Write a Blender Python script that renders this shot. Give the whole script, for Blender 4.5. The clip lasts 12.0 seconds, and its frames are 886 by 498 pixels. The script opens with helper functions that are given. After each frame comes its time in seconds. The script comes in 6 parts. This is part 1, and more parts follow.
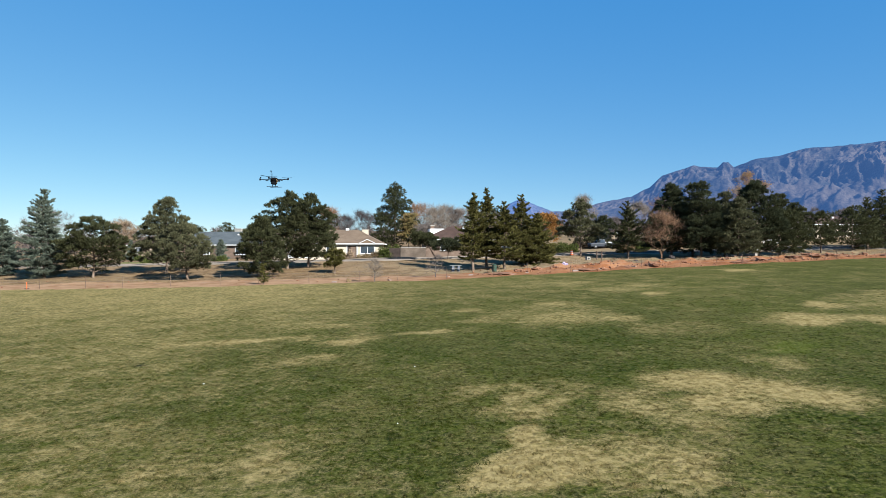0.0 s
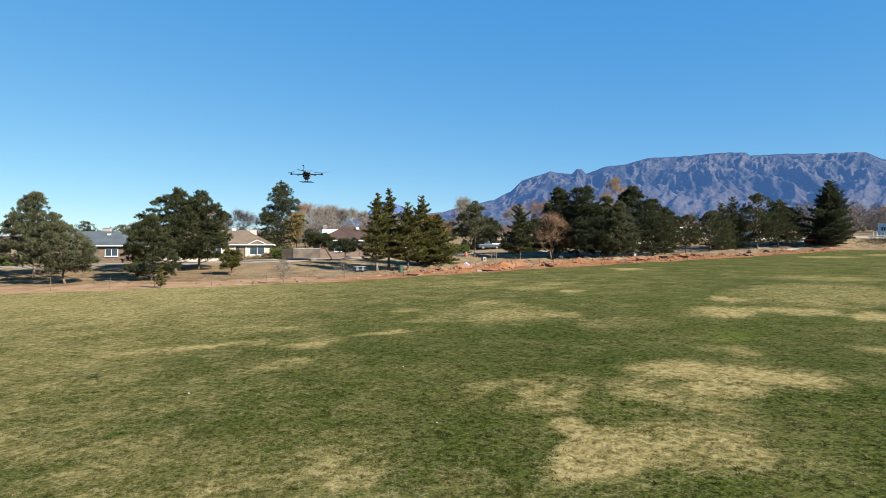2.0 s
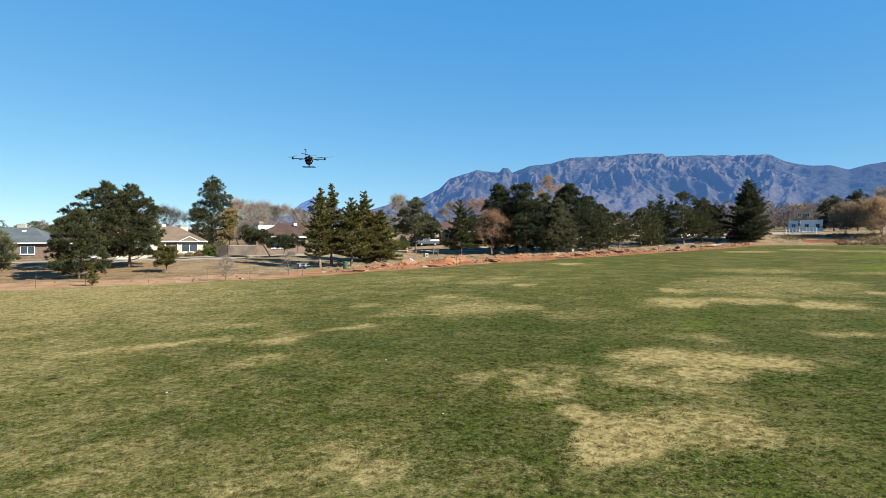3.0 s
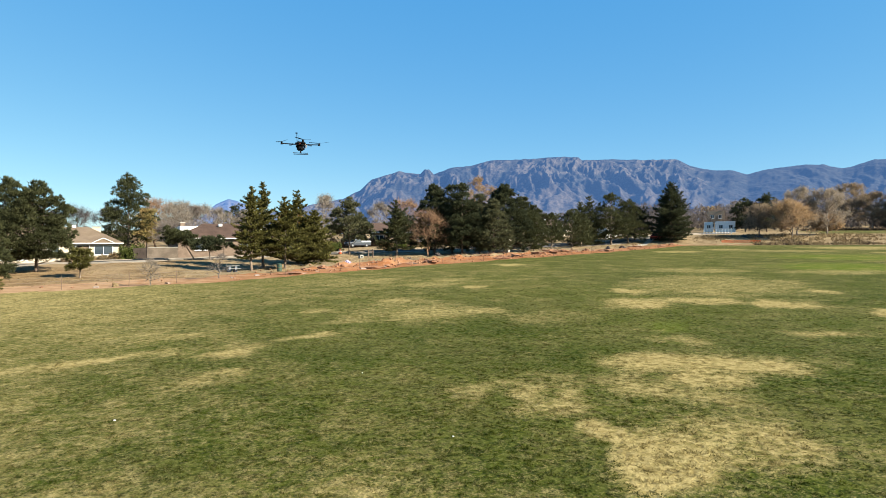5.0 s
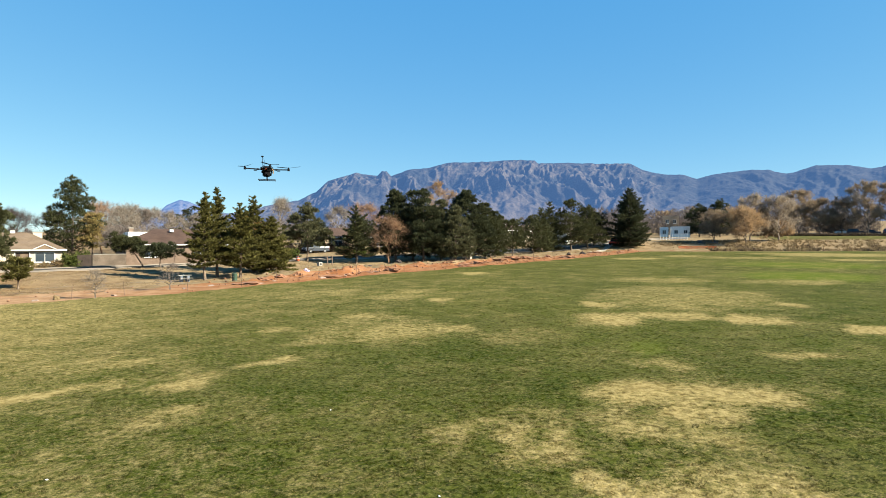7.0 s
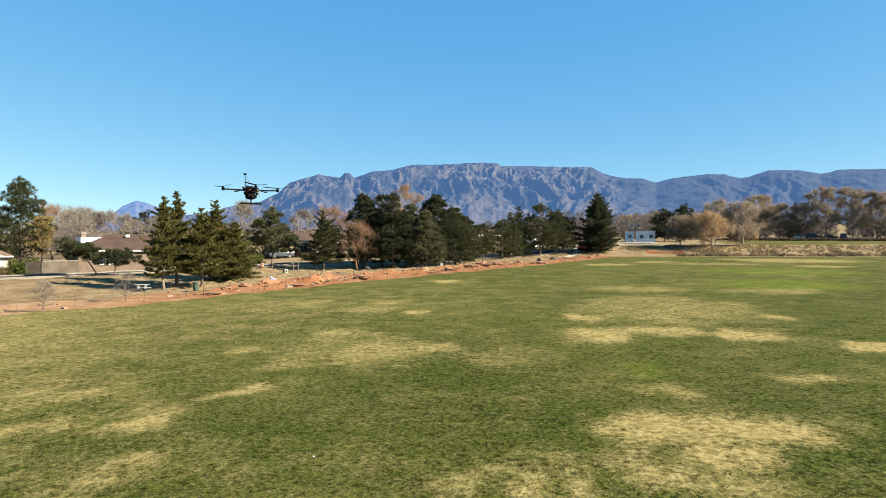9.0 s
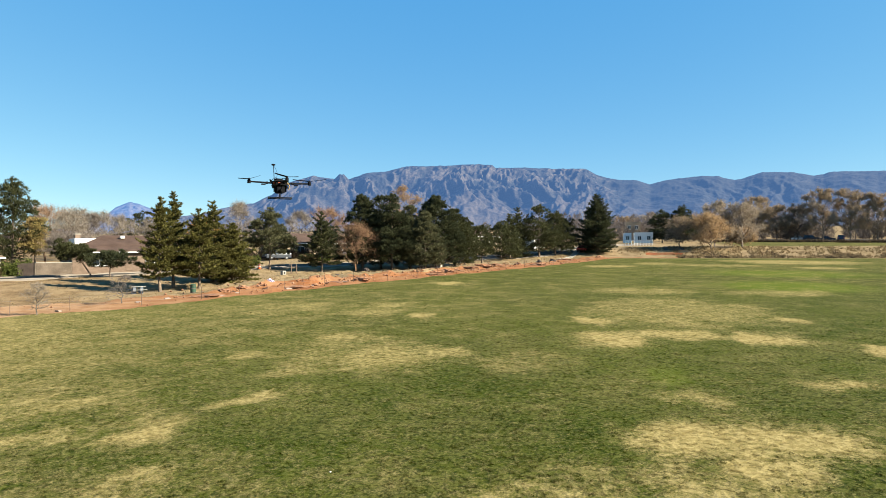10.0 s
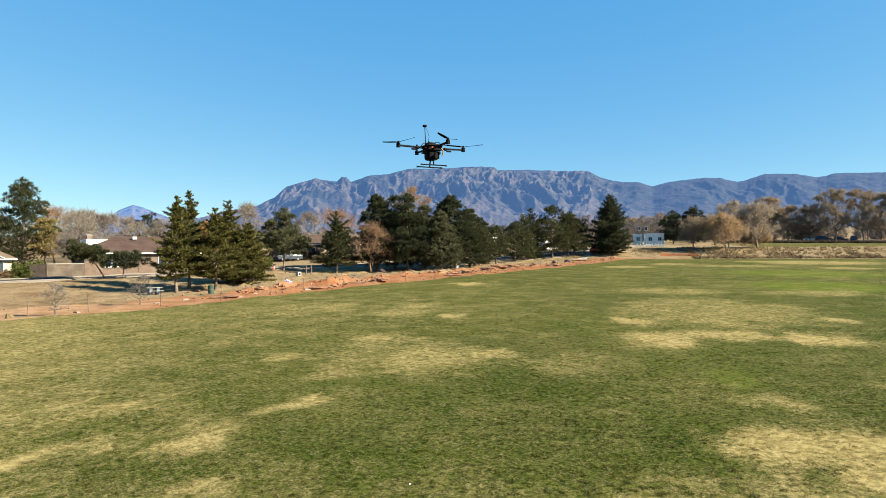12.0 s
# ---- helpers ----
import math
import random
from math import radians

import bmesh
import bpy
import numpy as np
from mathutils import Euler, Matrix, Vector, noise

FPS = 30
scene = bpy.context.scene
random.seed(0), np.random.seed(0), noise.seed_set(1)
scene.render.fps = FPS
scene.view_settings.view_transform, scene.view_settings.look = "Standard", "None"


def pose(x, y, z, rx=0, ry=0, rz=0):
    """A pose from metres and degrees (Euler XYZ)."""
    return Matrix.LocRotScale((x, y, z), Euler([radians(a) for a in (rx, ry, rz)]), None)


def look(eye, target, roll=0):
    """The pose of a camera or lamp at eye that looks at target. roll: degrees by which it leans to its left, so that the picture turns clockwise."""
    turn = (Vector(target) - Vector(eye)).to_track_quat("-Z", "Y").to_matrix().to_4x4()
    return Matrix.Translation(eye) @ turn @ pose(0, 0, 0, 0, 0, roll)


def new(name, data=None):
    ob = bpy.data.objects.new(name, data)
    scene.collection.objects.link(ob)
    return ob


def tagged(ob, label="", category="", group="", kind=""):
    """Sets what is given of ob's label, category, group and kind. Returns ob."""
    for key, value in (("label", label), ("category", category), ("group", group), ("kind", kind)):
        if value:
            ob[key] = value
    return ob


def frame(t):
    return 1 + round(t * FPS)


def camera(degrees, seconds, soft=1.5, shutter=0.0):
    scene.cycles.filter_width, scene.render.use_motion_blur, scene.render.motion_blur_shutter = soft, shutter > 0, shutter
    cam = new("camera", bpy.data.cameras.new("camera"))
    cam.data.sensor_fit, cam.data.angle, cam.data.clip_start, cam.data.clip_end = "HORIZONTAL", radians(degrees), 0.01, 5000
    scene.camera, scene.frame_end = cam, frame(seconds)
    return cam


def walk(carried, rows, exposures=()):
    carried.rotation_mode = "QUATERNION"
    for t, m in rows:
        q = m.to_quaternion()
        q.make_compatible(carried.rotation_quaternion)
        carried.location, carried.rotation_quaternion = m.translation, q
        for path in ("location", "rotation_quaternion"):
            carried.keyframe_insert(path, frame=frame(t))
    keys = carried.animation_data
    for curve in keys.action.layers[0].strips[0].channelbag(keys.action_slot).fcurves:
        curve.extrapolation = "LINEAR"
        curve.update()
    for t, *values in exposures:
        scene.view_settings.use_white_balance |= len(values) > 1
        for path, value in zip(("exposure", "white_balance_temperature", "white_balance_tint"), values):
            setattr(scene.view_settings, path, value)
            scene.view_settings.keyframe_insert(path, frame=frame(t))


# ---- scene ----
cam = camera(68.3, 12.0, soft=0.7)
METRES, EYE, TILT, LEAN, TURN = 20.0, 5.78, 0.0, 0.0, 0.0
ROWS = [
    (0.0, 0.0, 0.0, 0.0, 0.0, 0.0, -0.0),
    (0.5, -0.0525, -0.0, -0.0011, -3.12, 0.04, -0.01),
    (1.0, -0.1134, 0.0042, -0.0015, -5.89, 0.08, -0.02),
    (1.5, -0.1829, 0.0119, -0.0016, -8.63, 0.12, -0.02),
    (2.0, -0.2543, 0.0235, -0.0053, -11.69, 0.13, 0.04),
    (2.5, -0.3144, 0.042, -0.0121, -14.93, 0.02, 0.16),
    (3.0, -0.3598, 0.0702, -0.0195, -18.01, -0.07, 0.24),
    (3.5, -0.3929, 0.1059, -0.0255, -20.87, -0.13, 0.31),
    (5.5, -0.43, 0.2454, -0.0136, -25.57, 0.08, 0.48),
    (6.0, -0.4299, 0.2636, -0.0034, -26.54, 0.12, 0.46),
    (6.5, -0.4262, 0.2864, 0.0094, -27.96, 0.13, 0.44),
    (7.0, -0.4194, 0.3148, 0.0202, -28.64, 0.15, 0.42),
    (9.0, -0.4055, 0.4507, 0.0526, -31.86, 0.32, 0.4),
    (9.5, -0.405, 0.4873, 0.0541, -32.37, 0.38, 0.4),
    (10.0, -0.4101, 0.5255, 0.0526, -32.35, 0.45, 0.39),
    (10.5, -0.4226, 0.5634, 0.0508, -32.33, 0.53, 0.38),
    (11.0, -0.4392, 0.6, 0.0484, -32.31, 0.59, 0.38),
    (11.5, -0.4548, 0.6353, 0.0443, -32.28, 0.64, 0.4),
    (12.0, -0.4618, 0.6508, 0.039, -32.17, 0.67, 0.49),
]
EXPOSURES = [(0.0, 1.44, 5630, 8.8), (2.5, 1.62, 5880, 7.3), (3.5, 1.68, 5960, 6), (5.5, 1.88, 6450, 4.3), (12.0, 1.92, 6600, 4)]
walk(cam, [(t, pose(0, 0, EYE, TILT, LEAN, TURN) @ pose(METRES * x, METRES * y, METRES * z, 90 + pitch, roll, yaw)) for t, x, y, z, yaw, pitch, roll in ROWS], EXPOSURES)

# ---------------------------------------------------------------- light
SUN_AZ, SUN_EL = 138.0, 30.0          # clockwise from +y, and height, in degrees
world = bpy.data.worlds.new("world")
scene.world = world
world.use_nodes = True
wn = world.node_tree
sky = wn.nodes.new("ShaderNodeTexSky")
sky.sky_type = "NISHITA"
sky.sun_disc = False
sky.sun_elevation, sky.sun_rotation = radians(SUN_EL), radians(SUN_AZ)
sky.altitude, sky.air_density, sky.dust_density, sky.ozone_density = 1700, 0.78, 0.2, 3.0
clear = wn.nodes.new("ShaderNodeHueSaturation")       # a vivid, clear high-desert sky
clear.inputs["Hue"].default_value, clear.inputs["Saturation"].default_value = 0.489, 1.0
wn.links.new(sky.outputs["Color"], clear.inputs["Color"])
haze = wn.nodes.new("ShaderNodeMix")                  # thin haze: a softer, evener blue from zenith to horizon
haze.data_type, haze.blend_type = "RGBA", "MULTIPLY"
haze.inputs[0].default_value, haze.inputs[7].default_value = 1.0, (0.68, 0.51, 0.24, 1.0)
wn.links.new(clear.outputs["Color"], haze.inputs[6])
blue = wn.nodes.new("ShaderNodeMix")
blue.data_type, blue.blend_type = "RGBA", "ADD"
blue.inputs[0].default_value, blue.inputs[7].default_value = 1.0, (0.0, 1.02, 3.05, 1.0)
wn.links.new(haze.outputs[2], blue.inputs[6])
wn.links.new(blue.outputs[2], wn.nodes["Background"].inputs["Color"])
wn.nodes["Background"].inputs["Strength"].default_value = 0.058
sun = new("sun", bpy.data.lights.new("sun", "SUN"))
sun.data.energy, sun.data.angle, sun.data.color = 4.9, radians(0.53), (1.0, 0.91, 0.76)
SD = Vector((math.sin(radians(SUN_AZ)) * math.cos(radians(SUN_EL)), math.cos(radians(SUN_AZ)) * math.cos(radians(SUN_EL)), math.sin(radians(SUN_EL))))
sun.matrix_world = look(SD * 60, (0, 0, 0))


# ---------------------------------------------------------------- materials
class Mat:
    """A small builder for node materials."""

    def __init__(self, name, rough=0.9, metal=0.0, spec=0.3):
        self.m = bpy.data.materials.new(name)
        self.m.use_nodes = True
        self.t = self.m.node_tree
        self.b = self.t.nodes["Principled BSDF"]
        self.b.inputs["Roughness"].default_value = rough
        self.b.inputs["Metallic"].default_value = metal
        self.b.inputs["Specular IOR Level"].default_value = spec

    def node(self, kind, **values):
        n = self.t.nodes.new(kind)
        for k, v in values.items():
            n.inputs[k.replace("_", " ")].default_value = v
        return n

    def link(self, a, b):
        self.t.links.new(a, b)

    def noise(self, scale, detail=4.0, rough=0.6, vector=None):
        n = self.node("ShaderNodeTexNoise", Scale=scale, Detail=detail, Roughness=rough)
        if vector is None:
            vector = self.t.nodes.new("ShaderNodeNewGeometry").outputs["Position"]
        self.link(vector, n.inputs["Vector"])
        return n.outputs["Fac"]

    def math(self, op, a, b=0.0, c=0.0, clamp=False):
        n = self.t.nodes.new("ShaderNodeMath")
        n.operation, n.use_clamp = op, clamp
        for i, v in enumerate((a, b, c)):
            if isinstance(v, (int, float)):
                n.inputs[i].default_value = v
            else:
                self.link(v, n.inputs[i])
        return n.outputs[0]

    def span(self, v, lo, hi):
        n = self.t.nodes.new("ShaderNodeMapRange")
        n.interpolation_type = "SMOOTHSTEP"
        self.link(v, n.inputs["Value"])
        n.inputs["From Min"].default_value, n.inputs["From Max"].default_value = lo, hi
        return n.outputs["Result"]

    def mix(self, fac, a, b):
        n = self.t.nodes.new("ShaderNodeMix")
        n.data_type = "RGBA"
        for i, v in ((0, fac), (6, a), (7, b)):
            if isinstance(v, (int, float)):
                n.inputs[i].default_value = v
            elif isinstance(v, tuple):
                n.inputs[i].default_value = (*v, 1.0)
            else:
                self.link(v, n.inputs[i])
        return n.outputs[2]

    def base(self, c):
        if isinstance(c, tuple):
            self.b.inputs["Base Color"].default_value = (*c, 1.0)
        else:
            self.link(c, self.b.inputs["Base Color"])
        return self

    def thin(self, share):
        """Lets light through, as thin leaves and blades do."""
        mixed, through_leaf = self.t.nodes.new("ShaderNodeMixShader"), self.t.nodes.new("ShaderNodeBsdfTranslucent")
        mixed.inputs[0].default_value = share
        source = self.b.inputs["Base Color"].links[0].from_socket
        self.link(source, through_leaf.inputs["Color"])
        self.link(self.b.outputs[0], mixed.inputs[1])
        self.link(through_leaf.outputs[0], mixed.inputs[2])
        self.link(mixed.outputs[0], self.t.nodes["Material Output"].inputs["Surface"])
        return self

    def bump(self, h, strength, distance):
        n = self.node("ShaderNodeBump", Strength=strength, Distance=distance)
        self.link(h, n.inputs["Height"])
        self.link(n.outputs["Normal"], self.b.inputs["Normal"])
        return self


def two_tone(name, a, b, scale, rough=0.9, fine=None, bump=0.0, metal=0.0, spec=0.3, bump_size=0.02):
    """A surface whose colour wanders between a and b at a coarse and a fine scale."""
    m = Mat(name, rough, metal, spec)
    n1, n2 = m.noise(scale, 5.0), m.noise(fine or scale * 9, 3.0)
    f = m.math("ADD", m.math("MULTIPLY", n1, 0.6), m.math("MULTIPLY", n2, 0.4))
    m.base(m.mix(m.span(f, 0.36, 0.64), a, b))
    if bump:
        m.bump(n2, bump, bump_size)
    return m.m


def leafy(name, a, b, c, patch=0.5):
    """Foliage: every leaf or needle fan its own shade, with paler and darker parts of the crown."""
    m = Mat(name, 0.8, 0.0, 0.08)
    g = m.t.nodes.new("ShaderNodeNewGeometry")
    col = m.mix(m.math("MULTIPLY_ADD", g.outputs["Random Per Island"], 0.6, 0.2), a, b)
    col = m.mix(m.math("MULTIPLY", m.span(m.noise(patch, 3.0), 0.42, 0.68), 0.75), col, c)
    m.base(col).thin(0.3)
    return m.m


NEEDLE = leafy("pine_needles", (0.026, 0.030, 0.012), (0.065, 0.063, 0.027), (0.054, 0.058, 0.027))
NEEDLE_DARK = leafy("dark_pine_needles", (0.022, 0.028, 0.013), (0.058, 0.059, 0.029), (0.043, 0.050, 0.027))
NEEDLE_BLUE = leafy("spruce_needles", (0.064, 0.080, 0.058), (0.140, 0.162, 0.120), (0.108, 0.120, 0.088))
NEEDLE_WARM = leafy("yellow_pine_needles", (0.042, 0.043, 0.011), (0.112, 0.098, 0.028), (0.086, 0.077, 0.024))
NEEDLE_GREY = leafy("grey_pine_needles", (0.046, 0.050, 0.025), (0.114, 0.106, 0.054), (0.086, 0.085, 0.043))
LEAF_GOLD = leafy("gold_leaves", (0.318, 0.200, 0.098), (0.445, 0.305, 0.172), (0.300, 0.210, 0.135))
LEAF_ORANGE = leafy("orange_leaves", (0.20, 0.095, 0.022), (0.33, 0.165, 0.045), (0.24, 0.12, 0.035))
LEAF_AMBER = leafy("amber_leaves", (0.230, 0.135, 0.062), (0.330, 0.205, 0.105), (0.240, 0.160, 0.095))
LEAF_PALE = leafy("pale_straw_leaves", (0.285, 0.222, 0.158), (0.385, 0.312, 0.235), (0.235, 0.186, 0.140))
LEAF_RUST = leafy("rust_leaves", (0.222, 0.156, 0.098), (0.372, 0.273, 0.174), (0.237, 0.193, 0.144))
LEAF_BROWN = leafy("dry_brown_leaves", (0.208, 0.146, 0.092), (0.355, 0.261, 0.168), (0.188, 0.140, 0.100))
LEAF_OLIVE = leafy("olive_yellow_leaves", (0.128, 0.106, 0.037), (0.311, 0.233, 0.093), (0.230, 0.157, 0.071))
WOODS = leafy("far_woods_twigs", (0.096, 0.078, 0.072), (0.142, 0.119, 0.107), (0.116, 0.090, 0.081), 0.05)
SHRUB = leafy("shrub_leaves", (0.042, 0.056, 0.013), (0.102, 0.113, 0.028), (0.072, 0.078, 0.024))
STRAW = leafy("straw_tufts", (0.190, 0.140, 0.075), (0.290, 0.215, 0.120), (0.215, 0.155, 0.085), 0.25)
BRUSH = leafy("dry_brush", (0.114, 0.081, 0.042), (0.234, 0.177, 0.098), (0.157, 0.103, 0.053), 0.25)
DEAD_WEED = leafy("dead_weeds", (0.045, 0.032, 0.022), (0.105, 0.075, 0.048), (0.070, 0.048, 0.030), 0.3)
BARK = two_tone("pine_bark", (0.068, 0.046, 0.031), (0.166, 0.123, 0.090), 2.0, fine=14, bump=0.6)
BARK_PALE = two_tone("pale_bark", (0.111, 0.086, 0.065), (0.203, 0.168, 0.135), 1.6, fine=10, bump=0.4)
BARK_GREY = two_tone("grey_bark", (0.071, 0.057, 0.048), (0.154, 0.124, 0.106), 1.6, fine=10, bump=0.4)
BARK_DARK = two_tone("dark_twigs", (0.034, 0.026, 0.024), (0.071, 0.055, 0.050), 1.6, fine=10)
BARK_RED = two_tone("reddish_twigs", (0.118, 0.064, 0.036), (0.220, 0.130, 0.074), 1.6, fine=10)
CREAM = two_tone("cream_stucco", (0.402, 0.332, 0.244), (0.466, 0.399, 0.309), 0.5, fine=25, bump=0.15)
WHITE = two_tone("white_paint", (0.58, 0.57, 0.55), (0.70, 0.69, 0.67), 0.7, fine=20, rough=0.6)
TAN_WALL = two_tone("tan_stucco", (0.223, 0.166, 0.118), (0.284, 0.223, 0.160), 0.5, fine=18, bump=0.2)
BRICK_WALL = two_tone("brown_brick", (0.100, 0.069, 0.050), (0.152, 0.108, 0.080), 1.2, fine=16, bump=0.2)
SHADE_AND_GATE = two_tone("dark_brown_shade_and_gate", (0.022, 0.015, 0.012), (0.040, 0.028, 0.022), 1.5, fine=18)
SHINGLE_TAN = two_tone("tan_shingles", (0.106, 0.073, 0.047), (0.156, 0.112, 0.075), 0.6, fine=8, bump=0.4)
SHINGLE_BROWN = two_tone("brown_shingles", (0.041, 0.023, 0.016), (0.068, 0.040, 0.029), 0.6, fine=8, bump=0.4)
SHINGLE_GREY = two_tone("grey_shingles", (0.052, 0.060, 0.064), (0.080, 0.090, 0.094), 0.6, fine=8, bump=0.4)
ASPHALT = two_tone("asphalt", (0.043, 0.041, 0.037), (0.063, 0.058, 0.053), 0.35, fine=12, bump=0.2, spec=0.04)
ASPHALT_DARK = two_tone("dark_asphalt", (0.025, 0.025, 0.026), (0.044, 0.042, 0.040), 0.35, fine=12, bump=0.2, spec=0.04)
CONCRETE = two_tone("concrete", (0.223, 0.204, 0.173), (0.308, 0.284, 0.247), 0.4, fine=9, bump=0.2, spec=0.05)
RUBBLE = two_tone("dusty_concrete", (0.210, 0.160, 0.130), (0.300, 0.240, 0.205), 1.2, fine=12, bump=0.3, spec=0.05)
BLOCK = two_tone("tan_block", (0.068, 0.052, 0.039), (0.135, 0.105, 0.080), 0.7, fine=12, bump=0.3)
GLASS_DARK = Mat("window_glass", 0.06, 0.0, 0.6).base((0.03, 0.04, 0.05)).m
BLACK = two_tone("black_plastic", (0.004, 0.004, 0.0045), (0.010, 0.010, 0.011), 20, rough=0.55, fine=120, spec=0.02)
CARBON = two_tone("carbon_tube", (0.005, 0.005, 0.006), (0.014, 0.014, 0.015), 40, rough=0.45, fine=200, spec=0.02)
GUNMETAL = Mat("grey_metal", 0.4, 0.9).base((0.20, 0.20, 0.21)).m
BATTERY = two_tone("dark_battery_case", (0.004, 0.004, 0.005), (0.010, 0.010, 0.012), 25, rough=0.6, fine=90, spec=0.02)
ORANGE_TAPE = Mat("orange_tape", 0.6).base((0.30, 0.055, 0.02)).m
YELLOW_TAPE = Mat("yellow_cable", 0.55).base((0.24, 0.15, 0.06)).m
ORANGE_NET = two_tone("orange_netting", (0.52, 0.085, 0.020), (0.62, 0.130, 0.035), 1.0, fine=6, rough=0.7)
RED_DIRT = two_tone("red_dirt_clods", (0.123, 0.050, 0.024), (0.247, 0.127, 0.071), 1.1, fine=9, bump=0.6, bump_size=0.06)
GREEN_PAINT = two_tone("green_steel", (0.018, 0.043, 0.028), (0.031, 0.061, 0.040), 4, rough=0.5)
GREY_STEEL = two_tone("grey_steel", (0.148, 0.155, 0.160), (0.223, 0.228, 0.234), 3, rough=0.5, metal=0.4)
POST_STEEL = two_tone("rusty_steel_post", (0.081, 0.050, 0.034), (0.136, 0.092, 0.068), 4, rough=0.8)
SIDEWALK = two_tone("dusty_sidewalk", (0.175, 0.145, 0.115), (0.235, 0.200, 0.165), 0.5, fine=9, bump=0.2, spec=0.04)
LAWN = two_tone("winter_lawn", (0.090, 0.092, 0.030), (0.150, 0.138, 0.055), 0.6, fine=7, bump=0.4, spec=0.03)
SLATE = two_tone("blue_grey_paint", (0.070, 0.082, 0.105), (0.100, 0.115, 0.140), 3, fine=20, rough=0.6)
LILAC = two_tone("lilac_plastic", (0.26, 0.20, 0.33), (0.46, 0.40, 0.50), 4, fine=15, rough=0.6, bump=0.4)
TYRE = Mat("tyre_rubber", 0.85).base((0.02, 0.02, 0.02)).m
BLUE_PAINT = Mat("blue_car_paint", 0.5, 0.0, 0.3).base((0.022, 0.05, 0.11)).m
DARK_PAINT = Mat("dark_car_paint", 0.5, 0.0, 0.3).base((0.02, 0.025, 0.035)).m
WHITE_PAINT = Mat("white_car_paint", 0.4, 0.0, 0.4).base((0.62, 0.63, 0.64)).m
RED_PAINT = Mat("red_car_paint", 0.35, 0.0, 0.5).base((0.32, 0.035, 0.02)).m
LAMP_RED = Mat("red_lens", 0.3).base((0.4, 0.02, 0.02)).m
LAMP_CLEAR = Mat("clear_lens", 0.15).base((0.7, 0.7, 0.68)).m


def ground_material(name, blades=False):
    """Turf, straw-dry patches, red dirt and dry bank grass, blended by where they lie."""
    m = Mat(name, 0.95, 0.0, 0.03)
    z = m.t.nodes.new("ShaderNodeAttribute")
    z.attribute_name = "zones"
    sep = m.t.nodes.new("ShaderNodeSeparateColor")
    m.link(z.outputs["Color"], sep.inputs[0])
    dry, dirt, bank, lush = sep.outputs[0], sep.outputs[1], sep.outputs[2], z.outputs["Alpha"]
    big, mid, fine, tiny = m.noise(0.07, 4.0), m.noise(0.45, 6.0, 0.65), m.noise(3.2, 5.0, 0.7), m.noise(14.0, 4.0, 0.7)
    wide, tuft = m.noise(0.19, 5.0, 0.62), m.noise(6.5, 2.0, 0.5)
    turf = m.mix(m.span(big, 0.36, 0.62), (0.031, 0.0425, 0.0043), (0.050, 0.058, 0.0075))
    turf = m.mix(m.math("MULTIPLY", m.span(wide, 0.44, 0.68), 0.42), turf, (0.098, 0.084, 0.028))
    turf = m.mix(m.math("MULTIPLY", m.span(mid, 0.45, 0.68), 0.38), turf, (0.092, 0.081, 0.025))
    turf = m.mix(m.math("MULTIPLY", m.span(fine, 0.42, 0.64), 0.75), turf, (0.015, 0.024, 0.005))
    turf = m.mix(m.math("MULTIPLY", m.span(tiny, 0.50, 0.70), 0.6), turf, (0.127, 0.112, 0.038))
    # tufts: shaded hollows darker and sunlit tops paler, put into the colour
    turf = m.mix(m.math("MULTIPLY", m.span(tuft, 0.50, 0.66), 0.75), turf, (0.011, 0.019, 0.003))
    turf = m.mix(m.math("MULTIPLY", m.span(tuft, 0.46, 0.32), 0.48), turf, (0.106, 0.104, 0.031))
    turf = m.mix(m.math("MULTIPLY", m.span(dry, 0.02, -0.34), 0.76), turf, (0.021, 0.035, 0.005))
    turf = m.mix(m.math("MULTIPLY", lush, 0.7), turf, (0.068, 0.096, 0.006))
    straw = m.mix(m.span(fine, 0.38, 0.62), (0.178, 0.134, 0.049), (0.284, 0.222, 0.093))
    straw = m.mix(m.math("MULTIPLY", m.span(tuft, 0.54, 0.68), 0.5), straw, (0.117, 0.087, 0.035))
    straw = m.mix(m.math("MULTIPLY", m.span(tiny, 0.55, 0.75), 0.6), straw, (0.112, 0.086, 0.038))
    wob = m.math("ADD", m.math("MULTIPLY", m.math("SUBTRACT", mid, 0.5), 0.85), m.math("MULTIPLY", m.math("SUBTRACT", fine, 0.5), 1.0))
    wob = m.math("ADD", wob, m.math("MULTIPLY", m.math("SUBTRACT", tiny, 0.5), 1.2))
    k = m.span(m.math("ADD", dry, wob), -0.02, 0.82)
    col = m.mix(k, turf, straw)
    place = m.t.nodes.new("ShaderNodeSeparateXYZ")
    m.link(m.t.nodes.new("ShaderNodeNewGeometry").outputs["Position"], place.inputs[0])
    east = m.math("ADD", place.outputs["X"], m.math("MULTIPLY", big, 30.0))
    bank_dark = m.mix(m.span(mid, 0.36, 0.62), (0.120, 0.076, 0.039), (0.220, 0.148, 0.080))
    bank_col = m.mix(m.span(mid, 0.36, 0.62), (0.155, 0.107, 0.056), (0.250, 0.180, 0.102))
    bank_col = m.mix(m.span(east, 6.0, 18.0), bank_dark, bank_col)
    bank_col = m.mix(m.math("MULTIPLY", m.span(fine, 0.5, 0.7), 0.6), bank_col, (0.080, 0.054, 0.031))
    bank_col = m.mix(m.math("MULTIPLY", m.span(wide, 0.46, 0.66), 0.6), bank_col, (0.215, 0.155, 0.092))
